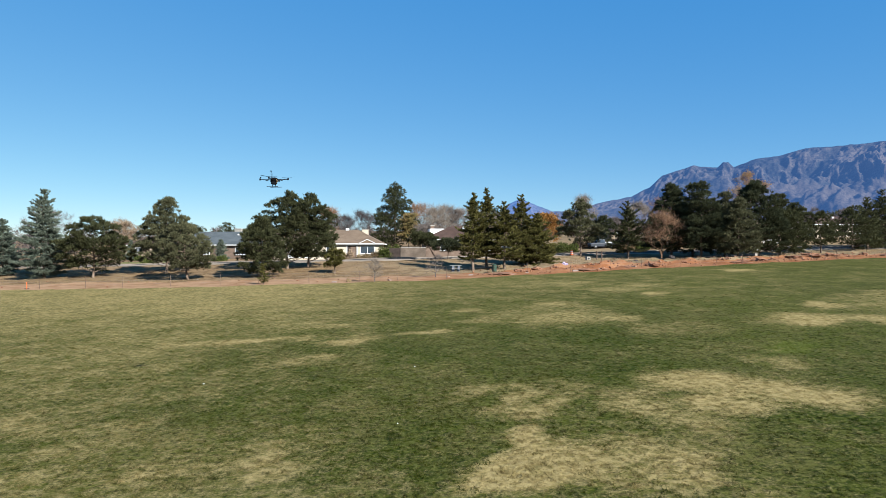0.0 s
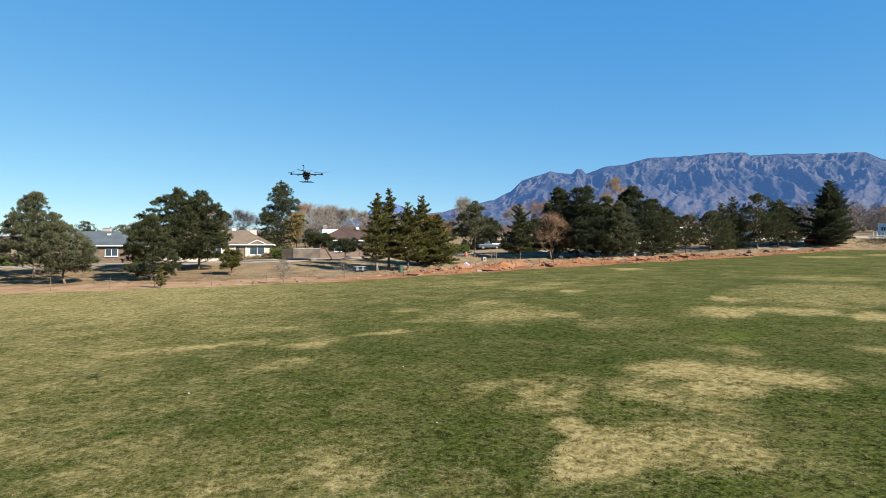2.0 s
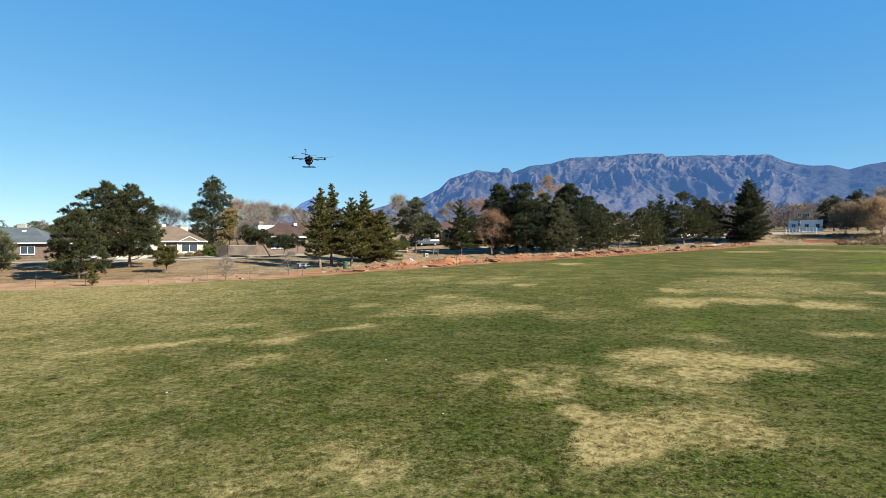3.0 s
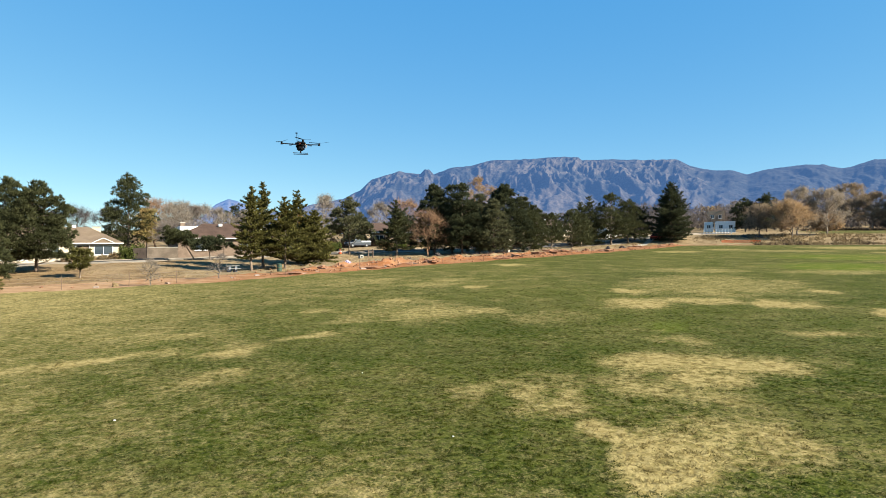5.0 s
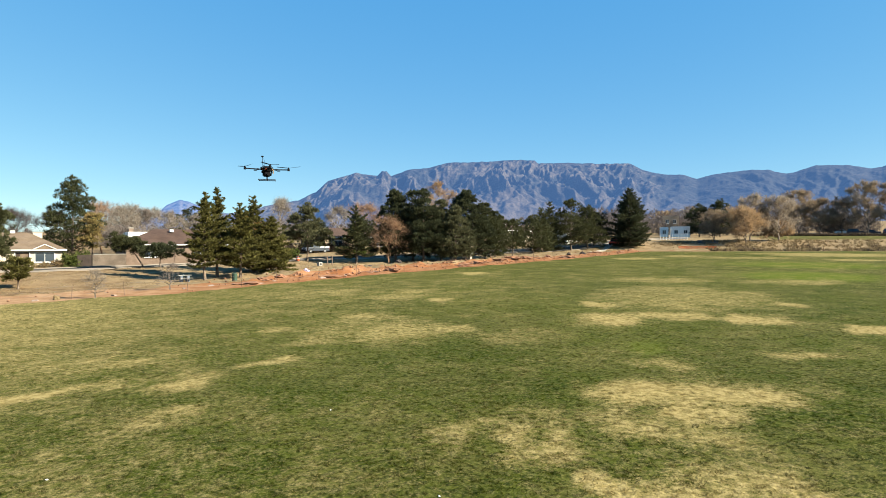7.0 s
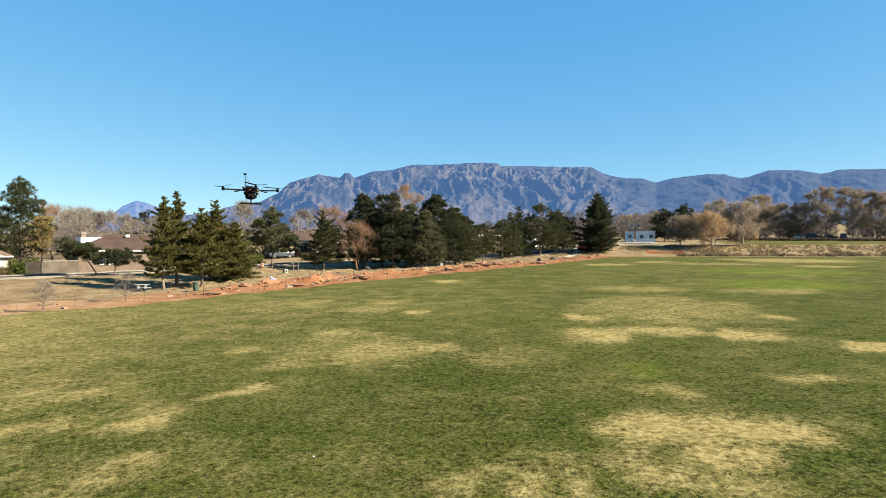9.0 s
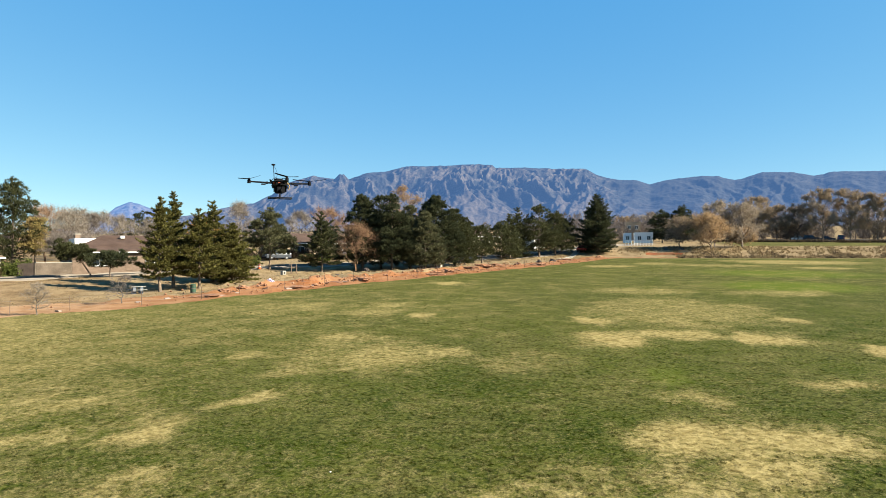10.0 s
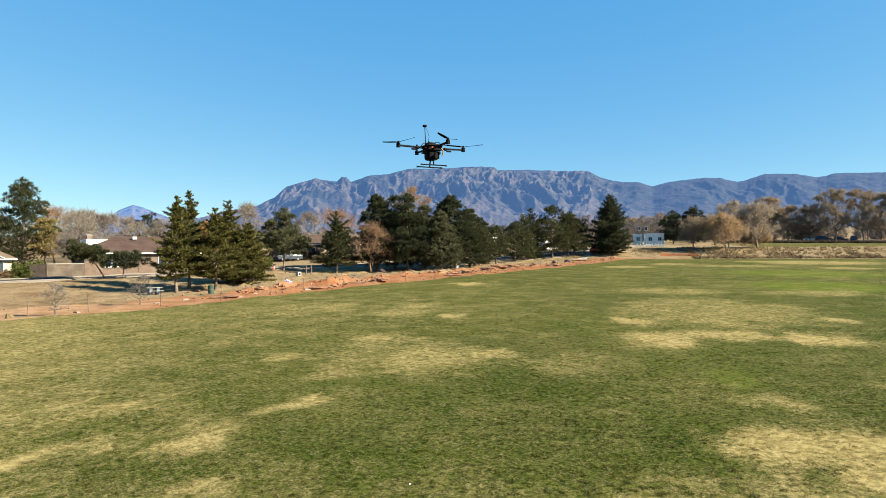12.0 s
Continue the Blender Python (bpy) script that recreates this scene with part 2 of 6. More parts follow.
    bank_col = m.mix(m.math("MULTIPLY", m.span(tuft, 0.52, 0.68), 0.55), bank_col, (0.052, 0.038, 0.024))
    bk = m.span(m.math("ADD", bank, m.math("MULTIPLY", m.math("SUBTRACT", fine, 0.5), 0.5)), 0.35, 0.65)
    col = m.mix(bk, col, bank_col)
    dirt_col = m.mix(m.span(mid, 0.36, 0.66), (0.185, 0.074, 0.031), (0.250, 0.122, 0.060))
    dirt_col = m.mix(m.math("MULTIPLY", m.span(fine, 0.48, 0.68), 0.5), dirt_col, (0.150, 0.062, 0.030))
    dirt_col = m.mix(m.math("MULTIPLY", m.span(wide, 0.48, 0.64), 0.55), dirt_col, (0.240, 0.140, 0.078))
    tan = m.mix(m.span(mid, 0.36, 0.62), (0.212, 0.120, 0.064), (0.296, 0.186, 0.108))
    dirt_col = m.mix(m.span(east, 2.0, 26.0), tan, dirt_col)
    dk = m.span(m.math("ADD", dirt, m.math("MULTIPLY", m.math("SUBTRACT", mid, 0.5), 0.7)), 0.38, 0.62)
    m.base(m.mix(dk, col, dirt_col))
    if blades:
        m.thin(0.45)
    else:
        h = m.math("SUBTRACT", m.math("ADD", m.math("MULTIPLY", fine, 0.4), m.math("MULTIPLY", tiny, 0.4)), m.math("MULTIPLY", tuft, 0.5))
        m.bump(h, 1.0, 0.10)
    return m.m


GROUND = ground_material("turf_and_dirt")
BLADES = ground_material("grass_blades", True)


# ---------------------------------------------------------------- mesh helpers
def mesh_np(name, verts, faces, smooth=False):
    """A mesh from arrays; every face has the same number of corners."""
    me = bpy.data.meshes.new(name)
    verts, faces = np.asarray(verts, dtype=np.float32), np.asarray(faces, dtype=np.int32)
    n, k = faces.shape
    me.vertices.add(len(verts))
    me.vertices.foreach_set("co", verts.ravel())
    me.loops.add(n * k)
    me.loops.foreach_set("vertex_index", faces.ravel())
    me.polygons.add(n)
    me.polygons.foreach_set("loop_start", np.arange(0, n * k, k, dtype=np.int32))
    me.polygons.foreach_set("use_smooth", np.full(n, smooth))
    me.update(calc_edges=True)
    return me


def part(name, data, material, parent=None, label="", at=None):
    """Links a bmesh or a mesh as one object, under a thing or under a part."""
    if isinstance(data, bmesh.types.BMesh):
        me = bpy.data.meshes.new(name)
        data.to_mesh(me)
        data.free()
        data = me
    if material and not data.materials:
        data.materials.append(material)
    ob = new(name, data)
    if parent:
        ob.parent = parent
    if at is not None:
        ob.matrix_basis = at
    if label:
        ob["label"] = label
    return ob


def thing(name, label, category, m=None, group="", kind=""):
    ob = new(name)
    ob.empty_display_size = 0.3
    if m is not None:
        ob.matrix_basis = m
    return tagged(ob, label, category, group, kind)


def box(bm, x0, y0, z0, x1, y1, z1, bevel=0.0):
    r = bmesh.ops.create_cube(bm, size=1, matrix=Matrix.LocRotScale(((x0 + x1) / 2, (y0 + y1) / 2, (z0 + z1) / 2), None, (abs(x1 - x0), abs(y1 - y0), abs(z1 - z0))))
    if bevel:
        edges = list({e for v in r["verts"] for e in v.link_edges})
        bmesh.ops.bevel(bm, geom=edges, offset=bevel, segments=2, affect="EDGES", profile=0.6)
    return bm


def boxed(x0, y0, z0, x1, y1, z1, bevel=0.0):
    return box(bmesh.new(), x0, y0, z0, x1, y1, z1, bevel)


def rod(bm, a, b, r0, r1=None, n=8):
    a, b = Vector(a), Vector(b)
    m = Matrix.Translation((a + b) / 2) @ (b - a).to_track_quat("Z", "Y").to_matrix().to_4x4()
    bmesh.ops.create_cone(bm, cap_ends=True, segments=n, radius1=r0, radius2=r0 if r1 is None else r1, depth=(b - a).length, matrix=m)
    return bm


def tubes(p0, p1, r0, r1, n=4):
    """Open prisms along many segments at once: vertices and quads."""
    p0, p1, r0, r1 = (np.asarray(v, dtype=float) for v in (p0, p1, r0, r1))
    d = p1 - p0
    d /= np.linalg.norm(d, axis=1, keepdims=True) + 1e-9
    ref = np.where(np.abs(d[:, 2:3]) > 0.9, [[1.0, 0, 0]], [[0, 0, 1.0]])
    u = np.cross(d, ref)
    u /= np.linalg.norm(u, axis=1, keepdims=True) + 1e-9
    v = np.cross(d, u)
    a = np.arange(n) * 2 * np.pi / n
    ring = u[:, None] * np.cos(a)[None, :, None] + v[:, None] * np.sin(a)[None, :, None]
    verts = np.concatenate([p0[:, None] + ring * r0[:, None, None], p1[:, None] + ring * r1[:, None, None]], axis=1).reshape(-1, 3)
    i = np.arange(n)
    quad = np.stack([i, (i + 1) % n, (i + 1) % n + n, i + n], axis=1)
    faces = (quad[None] + (np.arange(len(p0)) * 2 * n)[:, None, None]).reshape(-1, 4)
    return verts, faces


def fans(centres, rng, n, length, width, up=0.3, out=None):
    """n needle or leaf triangles round each centre."""
    c = np.repeat(np.asarray(centres, dtype=float), n, axis=0)
    d = rng.normal(size=c.shape)
    d[:, 2] += up
    if out is not None:
        d += np.repeat(out, n, axis=0)
    d /= np.linalg.norm(d, axis=1, keepdims=True) + 1e-9
    s = np.cross(d, rng.normal(size=c.shape))
    s /= np.linalg.norm(s, axis=1, keepdims=True) + 1e-9
    ln = (length * rng.uniform(0.6, 1.25, len(c)))[:, None]
    off = d * ln * rng.uniform(0.0, 0.35, (len(c), 1))
    w = (width * rng.uniform(0.7, 1.3, len(c)))[:, None]
    a, b, t = c + off - s * w, c + off + s * w, c + off + d * ln
    return np.stack([a, b, t], axis=1).reshape(-1, 3), np.arange(3 * len(c)).reshape(-1, 3)


# ---------------------------------------------------------------- the lie of the land
EDGE_X = [-120, -50, -30, -10, 0, 6, 14, 22, 30, 40, 52, 69, 94, 130]
EDGE_Y = [80, 74.3, 72, 73, 74, 76, 80, 82.5, 85.5, 88.5, 92, 97.5, 107, 124]


def smooth(a, b, v):
    t = np.clip((v - a) / (b - a), 0, 1)
    return t * t * (3 - 2 * t)


def beyond(x, y):
    """Metres past the field's north edge, and past its east edge."""
    return y - np.interp(x, EDGE_X, EDGE_Y), (x - 98) * 0.72 + (y - 108) * 0.695


def hum(x, y, k, s):
    """A cheap wavy unevenness with wavelength of about 6 / k metres."""
    return np.sin(x * k + s) * np.cos(y * k * 1.13 - s * 2) + 0.6 * np.sin(x * k * 2.3 - y * k * 1.7 + s * 3) + 0.4 * np.cos(x * k * 3.9 + y * k * 3.1 - s)


def gz(x, y):
    """The ground's height."""
    x, y = np.asarray(x, dtype=float), np.asarray(y, dtype=float)
    s, e = beyond(x, y)
    z = 0.02403 * x + 0.03092 * y
    z = z + np.maximum(0.75 * smooth(13, 32, s) * (1 - smooth(60, 110, x)), 1.5 * smooth(3, 26, e))
    strip = smooth(0.5, 3, s) * (1 - smooth(14, 22, s)) * smooth(2, 14, x) * (1 - smooth(95, 108, x))
    z = z + strip * np.maximum(0, hum(x, y, 0.9, 1.0)) * (0.16 + 0.20 * (1 - smooth(28, 45, x)))
    z = z + smooth(2, 6, np.maximum(s, e)) * (1 - smooth(60, 90, np.maximum(s, e))) * hum(x, y, 0.35, 2.0) * 0.07
    # the lip of the dug bank behind the trench
    lip = s + 0.9 * hum(x, y, 0.55, 2.2)
    z = z + 0.42 * smooth(5.4, 6.5, lip) * (1 - smooth(7.5, 13, lip)) * smooth(9, 17, x) * (1 - smooth(56, 66, x))
    return z + hum(x, y, 0.22, 0.4) * 0.02


# Dry patches in the turf: centre, half width, half depth, turn in degrees, strength (minus: lush).
PATCHES_A = [
    (-30.6, 56.2, 3.4, 3.2, 29, 0.50), (-29.9, 52.8, 5.3, 5.8, 30, 0.32), (-13.5, 34.4, 1.6, 1.7, 21, 0.60), (-10.2, 34.9, 1.5, 0.7, 16, 0.95),
    (-16.2, 35.8, 3.3, 1.7, 24, 0.35), (-8.6, 40.6, 2.2, 2.1, 12, 0.40), (-6.5, 29.8, 1.1, 1.0, 12, 0.50), (-11.1, 57.2, 2.7, 2.4, 11, 0.40),
    (-17.1, 29.8, 2.5, 1.9, 30, 0.38), (-20.3, 31.6, 1.8, 1.8, 33, 0.28), (-12.6, 19.9, 1.1, 1.0, 32, 0.48), (-10.6, 19.4, 0.7, 0.6, 29, 0.42),
    (-9.6, 19.2, 0.4, 0.3, 26, 0.50), (-8.8, 18.0, 1.0, 0.4, 26, 0.32), (-10.4, 22.5, 0.8, 0.7, 25, 0.36),
]
PATCHES_B = [
    (-11.2, 24.2, 1.3, 0.6, 25, 0.32), (-4.3, 16.2, 1.0, 1.0, 15, 0.52), (-5.0, 17.3, 0.9, 0.9, 16, 0.46), (-3.9, 18.7, 1.0, 1.1, 12, 0.30),
    (-10.1, 15.6, 1.0, 0.9, 33, 0.42), (-7.0, 15.5, 0.8, 0.6, 24, 0.42), (1.3, 23.2, 1.2, 0.5, -3, 0.36), (2.3, 17.7, 0.5, 1.4, -7, 0.95),
    (1.9, 15.3, 0.6, 1.1, -7, 0.90), (2.8, 16.4, 0.4, 1.7, -10, 0.50), (-27.4, 43.8, 2.9, 2.2, 32, 0.38), (-21.8, 52.0, 3.0, 2.5, 23, 0.36),
    (-32.1, 55.4, 3.4, 2.6, 30, 0.50), (-13.5, 21.5, 1.2, 1.1, 32, 0.40), (-10.4, 17.6, 1.1, 0.8, 31, 0.36),
]
PATCHES_C = [
    (5.6, 16.4, 1.6, 1.3, -22, 0.50), (5.8, 14.6, 1.5, 1.0, -25, 0.52), (3.5, 15.3, 0.8, 1.1, -17, 0.60), (6.5, 13.8, 0.7, 0.5, -29, 0.42),
    (7.3, 41.8, 5.1, 4.3, -11, 0.34), (9.2, 66.0, 6.9, 5.4, -9, 0.32), (4.5, 22.7, 1.6, 0.8, -14, 0.34), (11.3, 22.5, 4.1, 1.4, -50, 0.80),
    (13.6, 20.7, 1.4, 0.9, -56, 0.60), (8.6, 23.2, 2.2, 1.0, -45, 0.60), (9.3, 20.8, 1.1, 1.3, -50, 0.65), (6.7, 20.0, 1.9, 1.5, -47, 0.50),
    (6.2, 22.0, 1.3, 1.4, -42, 0.35), (4.9, 24.2, 1.0, 0.6, -36, 0.35), (2.7, 21.4, 0.8, 1.1, -36, 0.55),
]
PATCHES_D = [
    (2.7, 22.6, 0.4, 1.1, -34, 0.50), (2.4, 20.2, 0.6, 0.6, -37, 0.50), (2.6, 18.4, 0.7, 0.6, -41, 0.80), (2.4, 17.2, 0.8, 1.0, -44, 0.95),
    (3.3, 16.5, 1.4, 1.0, -48, 0.75), (5.0, 17.5, 1.2, 0.9, -49, 0.45), (4.8, 15.7, 1.2, 0.9, -53, 0.50), (6.2, 14.4, 1.0, 0.7, -60, 0.30),
    (8.0, 18.7, 0.7, 1.2, -52, 0.35), (1.0, 23.4, 0.8, 0.8, -28, 0.45), (13.7, 27.0, 1.7, 1.5, -46, 0.32), (20.1, 25.2, 1.3, 0.8, -56, 0.80),
    (30.0, 26.7, 1.0, 1.6, -61, 0.85), (28.2, 33.0, 1.7, 2.0, -53, 0.85), (37.0, 36.5, 1.6, 1.5, -56, 0.65),
]
PATCHES_E = [
    (34.5, 44.8, 6.8, 10.5, -48, 0.36), (25.7, 44.6, 1.3, 2.0, -41, 0.75), (21.4, 38.1, 2.2, 2.7, -43, 0.72), (25.8, 36.9, 2.5, 1.8, -48, 0.60),
    (38.2, 42.3, 3.5, 6.9, -52, 0.34), (45.8, 56.7, 6.4, 3.7, -47, 0.36), (54.6, 47.1, 5.3, 3.6, -57, 0.35), (8.1, 41.1, 3.1, 3.0, -25, 0.48),
    (10.8, 40.9, 1.4, 2.0, -29, 0.50), (8.3, 47.7, 2.4, 3.0, -22, 0.42), (2.2, 40.9, 1.9, 1.1, -17, 0.30), (1.9, 45.9, 1.1, 1.9, -15, 0.42),
    (4.3, 39.5, 1.9, 0.9, -21, 0.35), (15.4, 58.7, 3.1, 2.9, -24, 0.40), (17.8, 54.7, 1.2, 1.4, -28, 0.90),
]
PATCHES_F = [
    (12.9, 66.5, 2.9, 2.3, -19, 0.40), (18.8, 62.3, 2.8, 2.3, -26, 0.40), (-1.5, 36.8, 1.3, 0.8, -13, 0.70), (-4.0, 35.4, 1.5, 0.9, -9, 0.42),
    (-4.9, 34.3, 1.1, 0.8, -7, 0.75), (-6.7, 39.8, 1.6, 1.2, -3, 0.50), (-9.0, 39.7, 2.2, 1.2, 1, 0.35), (-10.1, 34.7, 1.2, 0.6, 3, 0.80),
    (-11.2, 34.6, 0.8, 0.8, 5, 0.60), (-8.2, 35.5, 1.4, 0.6, -1, 0.55), (-11.1, 40.8, 0.8, 0.8, 4, 0.40), (-6.9, 29.6, 0.9, 0.9, -4, 0.55),
    (-5.6, 29.9, 0.6, 0.6, -7, 0.50), (-11.3, 57.8, 3.7, 2.2, 3, 0.45), (-9.6, 24.0, 1.0, 0.9, 3, 0.35),
]
PATCHES_G = [
    (107.1, 75.2, 10.5, 6.8, -59, 0.50), (75.3, 89.3, 4.2, 3.7, -45, 0.50), (35.2, 77.9, 1.9, 2.1, -31, 0.90), (89.5, 79.1, 8.3, 3.6, -56, 0.42),
    (109.4, 77.8, 13.0, 4.2, -61, 0.55), (87.4, 89.9, 3.8, 4.0, -52, 0.50), (95.4, 64.2, 4.6, 2.9, -64, 0.50), (12.6, 36.7, 1.6, 2.7, -43, 0.25),
    (79.6, 61.5, 10.5, 7.1, -61, -0.80), (62.0, 50.7, 7.4, 6.4, -57, -0.90), (15.6, 29.7, 0.9, 1.4, -45, -0.50), (16.7, 30.2, 1.0, 1.2, -57, -0.40),
]

# Where the turf is greenest: centre, half width, half depth, turn.
GREENER_A = [
    (-3.4, 22.8, 3.0, 2.3, -17), (-0.6, 19.7, 1.7, 1.3, -30), (9.0, 17.1, 1.4, 2.5, -57), (11.8, 18.0, 1.5, 3.1, -59), (-9.7, 29.8, 1.8, 2.1, 3), (0.2, 31.4, 2.3, 1.3, -19),
    (-0.4, 27.2, 2.2, 1.1, -21), (11.7, 31.2, 2.8, 1.5, -38), (20.7, 30.4, 3.3, 1.6, -50), (24.1, 25.7, 2.5, 1.8, -59), (-9.1, 44.6, 3.1, 1.6, 1), (-4.7, 25.1, 1.3, 1.9, -11),
    (17.4, 22.1, 2.0, 1.4, -58), (8.7, 27.4, 2.8, 1.3, -38), (7.3, 29.5, 2.4, 1.8, -34), (-0.1, 18.3, 1.0, 2.3, 0),
]
GREENER_B = [
    (9.3, 16.7, 1.5, 2.2, -29), (-1.9, 21.1, 1.7, 2.4, 5), (-7.3, 21.9, 1.9, 2.2, 18), (-3.5, 24.7, 1.7, 1.7, 8), (-9.5, 28.6, 2.8, 1.5, 18), (-8.0, 20.3, 1.1, 1.5, 21),
    (0.9, 16.4, 0.5, 1.6, -3), (16.4, 28.5, 2.1, 1.3, -30), (4.1, 28.8, 2.8, 1.7, -40), (-1.2, 28.3, 3.7, 1.1, -28), (6.1, 26.1, 1.0, 1.0, -50), (19.9, 28.5, 2.8, 2.8, -62),
    (-1.9, 32.1, 2.1, 1.0, -21), (2.8, 26.1, 1.4, 1.1, -43), (-7.8, 49.8, 3.4, 2.9, -2), (25.4, 57.5, 4.3, 4.3, -38), (7.8, 30.1, 1.8, 1.6, -45),
]


def zones(x, y):
    """How dry, dirt, bank and lush the ground is, as four columns."""
    dry, lush = np.zeros_like(x), np.zeros_like(x)
    wx, wy = x + 0.45 * hum(x, y, 0.9, 1.3) + 0.22 * hum(x, y, 2.3, 4.1), y + 0.45 * hum(x, y, 0.8, 6.2) + 0.22 * hum(x, y, 2.1, 2.4)
    for cx, cy, rx, ry, turn, k in PATCHES_A + PATCHES_B + PATCHES_C + PATCHES_D + PATCHES_E + PATCHES_F + PATCHES_G:
        a = radians(turn)
        u, v = (wx - cx) * math.cos(a) + (wy - cy) * math.sin(a), -(wx - cx) * math.sin(a) + (wy - cy) * math.cos(a)
        far = np.sqrt((u / rx) ** 2 + (v / ry) ** 2)
        w = 1 - smooth(0.50, 1.45, far)
        if k > 0:
            dry = np.maximum(dry, np.maximum(w * (0.02 + 1.0 * k), (1 - smooth(0.6, 2.8, far)) * 0.26 * min(k, 0.9)))
        else:
            lush = np.maximum(lush, -w * k)
    for cx, cy, rx, ry, turn in GREENER_A + GREENER_B:
        a = radians(turn)
        u, v = (wx - cx) * math.cos(a) + (wy - cy) * math.sin(a), -(wx - cx) * math.sin(a) + (wy - cy) * math.cos(a)
        dry = dry - 0.62 * (1 - smooth(0.3, 1.5, np.hypot(u / rx, v / ry))) * (1 - np.clip(dry * 1.1, 0, 1))
    # the turf thins towards the west, the dirt and the far end
    dry = np.maximum(dry, 0.03 + 0.27 * smooth(4, -18, x) * (1 - 0.5 * smooth(24, 14, y)) + 0.22 * smooth(30, 62, y) * (1 - 0.6 * smooth(0, 40, x)))
    # straw flecks thicken in the near west corner
    dry = np.maximum(dry, (0.01 + 0.23 * smooth(4, -8, x)) * smooth(25, 17, y))
    s, e = beyond(x, y)
    s = s + hum(x, y, 0.6, 3.0) * 0.45
    out = np.maximum(s, e)
    reach = 6.8 + 1.6 * smooth(12, -6, x)
    dirt = smooth(-0.3, 0.6, s) * (1 - smooth(reach - 1.0, reach + 1.8, s + hum(x, y, 0.3, 5.0) * 1.1)) * (1 - 0.8 * smooth(88, 106, x))
    u = (x - 98) * 0.695 - (y - 108) * 0.72
    dirt = np.maximum(dirt, smooth(1, 3, e) * (1 - smooth(2.5, 5, e + hum(x, y, 0.5, 5.0))) * (1 - smooth(8, 17, np.abs(u - 2))))
    lawn = 0.6 * smooth(27, 31, e) * (1 - smooth(78, 84, e)) * smooth(18, 34, u)
    return np.stack([np.clip(dry, -0.4, 1.2), dirt, smooth(-0.4, 0.8, out) * (1 - lawn), lush], axis=-1)


def stamp(me, x, y):
    at = me.attributes.new("zones", "FLOAT_COLOR", "POINT")
    at.data.foreach_set("color", zones(x, y).astype(np.float32).ravel())


def axis(lo, hi, step, far):
    a = [np.arange(lo, hi, step)]
    g, up, dn = step, [], []
    x = hi
    while x < far:
        up.append(x)
        g *= 1.16
        x += g
    g, x = step, lo
    while x > -far:
        g *= 1.16
        x -= g
        dn.append(x)
    return np.concatenate([np.array(dn[::-1]), a[0], np.array(up)])


gx, gy = axis(-60, 132, 0.75, 4700), axis(8, 128, 0.75, 4700)
GX, GY = np.meshgrid(gx, gy)
idx = np.arange(GX.size).reshape(GX.shape)
quads = np.stack([idx[:-1, :-1], idx[:-1, 1:], idx[1:, 1:], idx[1:, :-1]], axis=-1).reshape(-1, 4)
ground_mesh = mesh_np("ground", np.stack([GX, GY, gz(GX, GY)], axis=-1).reshape(-1, 3), quads, True)
stamp(ground_mesh, GX.ravel(), GY.ravel())
ground = tagged(part("ground", ground_mesh, GROUND), "sloping park turf with straw-dry patches and a red dirt verge", "ground", kind="structure")

# Short turf standing up where the camera passes nearest.
rng = np.random.default_rng(5)
N = 430000
tx, ty = rng.uniform(-66, 66, N), rng.uniform(-66, 66, N)
rad = np.hypot(tx, ty) + 3 * hum(tx, ty, 0.16, 4.0)
ahead = 0.28 + 0.72 * smooth(-14, 10, ty + 0.3 * tx)
stay = rng.uniform(0, 1, N) < ahead / (1 + (rad / 15) ** 2.2) * (1 - smooth(40, 64, rad))
tx, ty = tx - 4, ty + 12
tx, ty = tx[stay], ty[stay]
N = len(tx)
tc = np.stack([tx, ty, gz(tx, ty)], axis=1)
B = 12
c9 = np.repeat(tc, B, axis=0) + np.concatenate([rng.normal(0, 0.055, (N * B, 2)), np.zeros((N * B, 1))], axis=1)
lean = rng.normal(0, 1.15, (N * B, 2))
tall = (rng.uniform(0.022, 0.058, N * B) * np.repeat(rng.uniform(0.6, 1.35, N), B))[:, None]
side = rng.normal(0, 1, (N * B, 2))
side /= np.linalg.norm(side, axis=1, keepdims=True)
wide = np.concatenate([side * 0.012, np.zeros((N * B, 1))], axis=1)
tip = c9 + np.concatenate([lean, np.ones((N * B, 1))], axis=1) * tall
gv = np.stack([c9 - wide, c9 + wide, tip], axis=1).reshape(-1, 3)
grass_mesh = mesh_np("grass", gv, np.arange(len(gv)).reshape(-1, 3))
stamp(grass_mesh, np.repeat(c9[:, 0], 3).astype(float), np.repeat(c9[:, 1], 3).astype(float))
tagged(part("grass", grass_mesh, BLADES), "short winter turf blades, part green, part straw", "grass", kind="stuff")

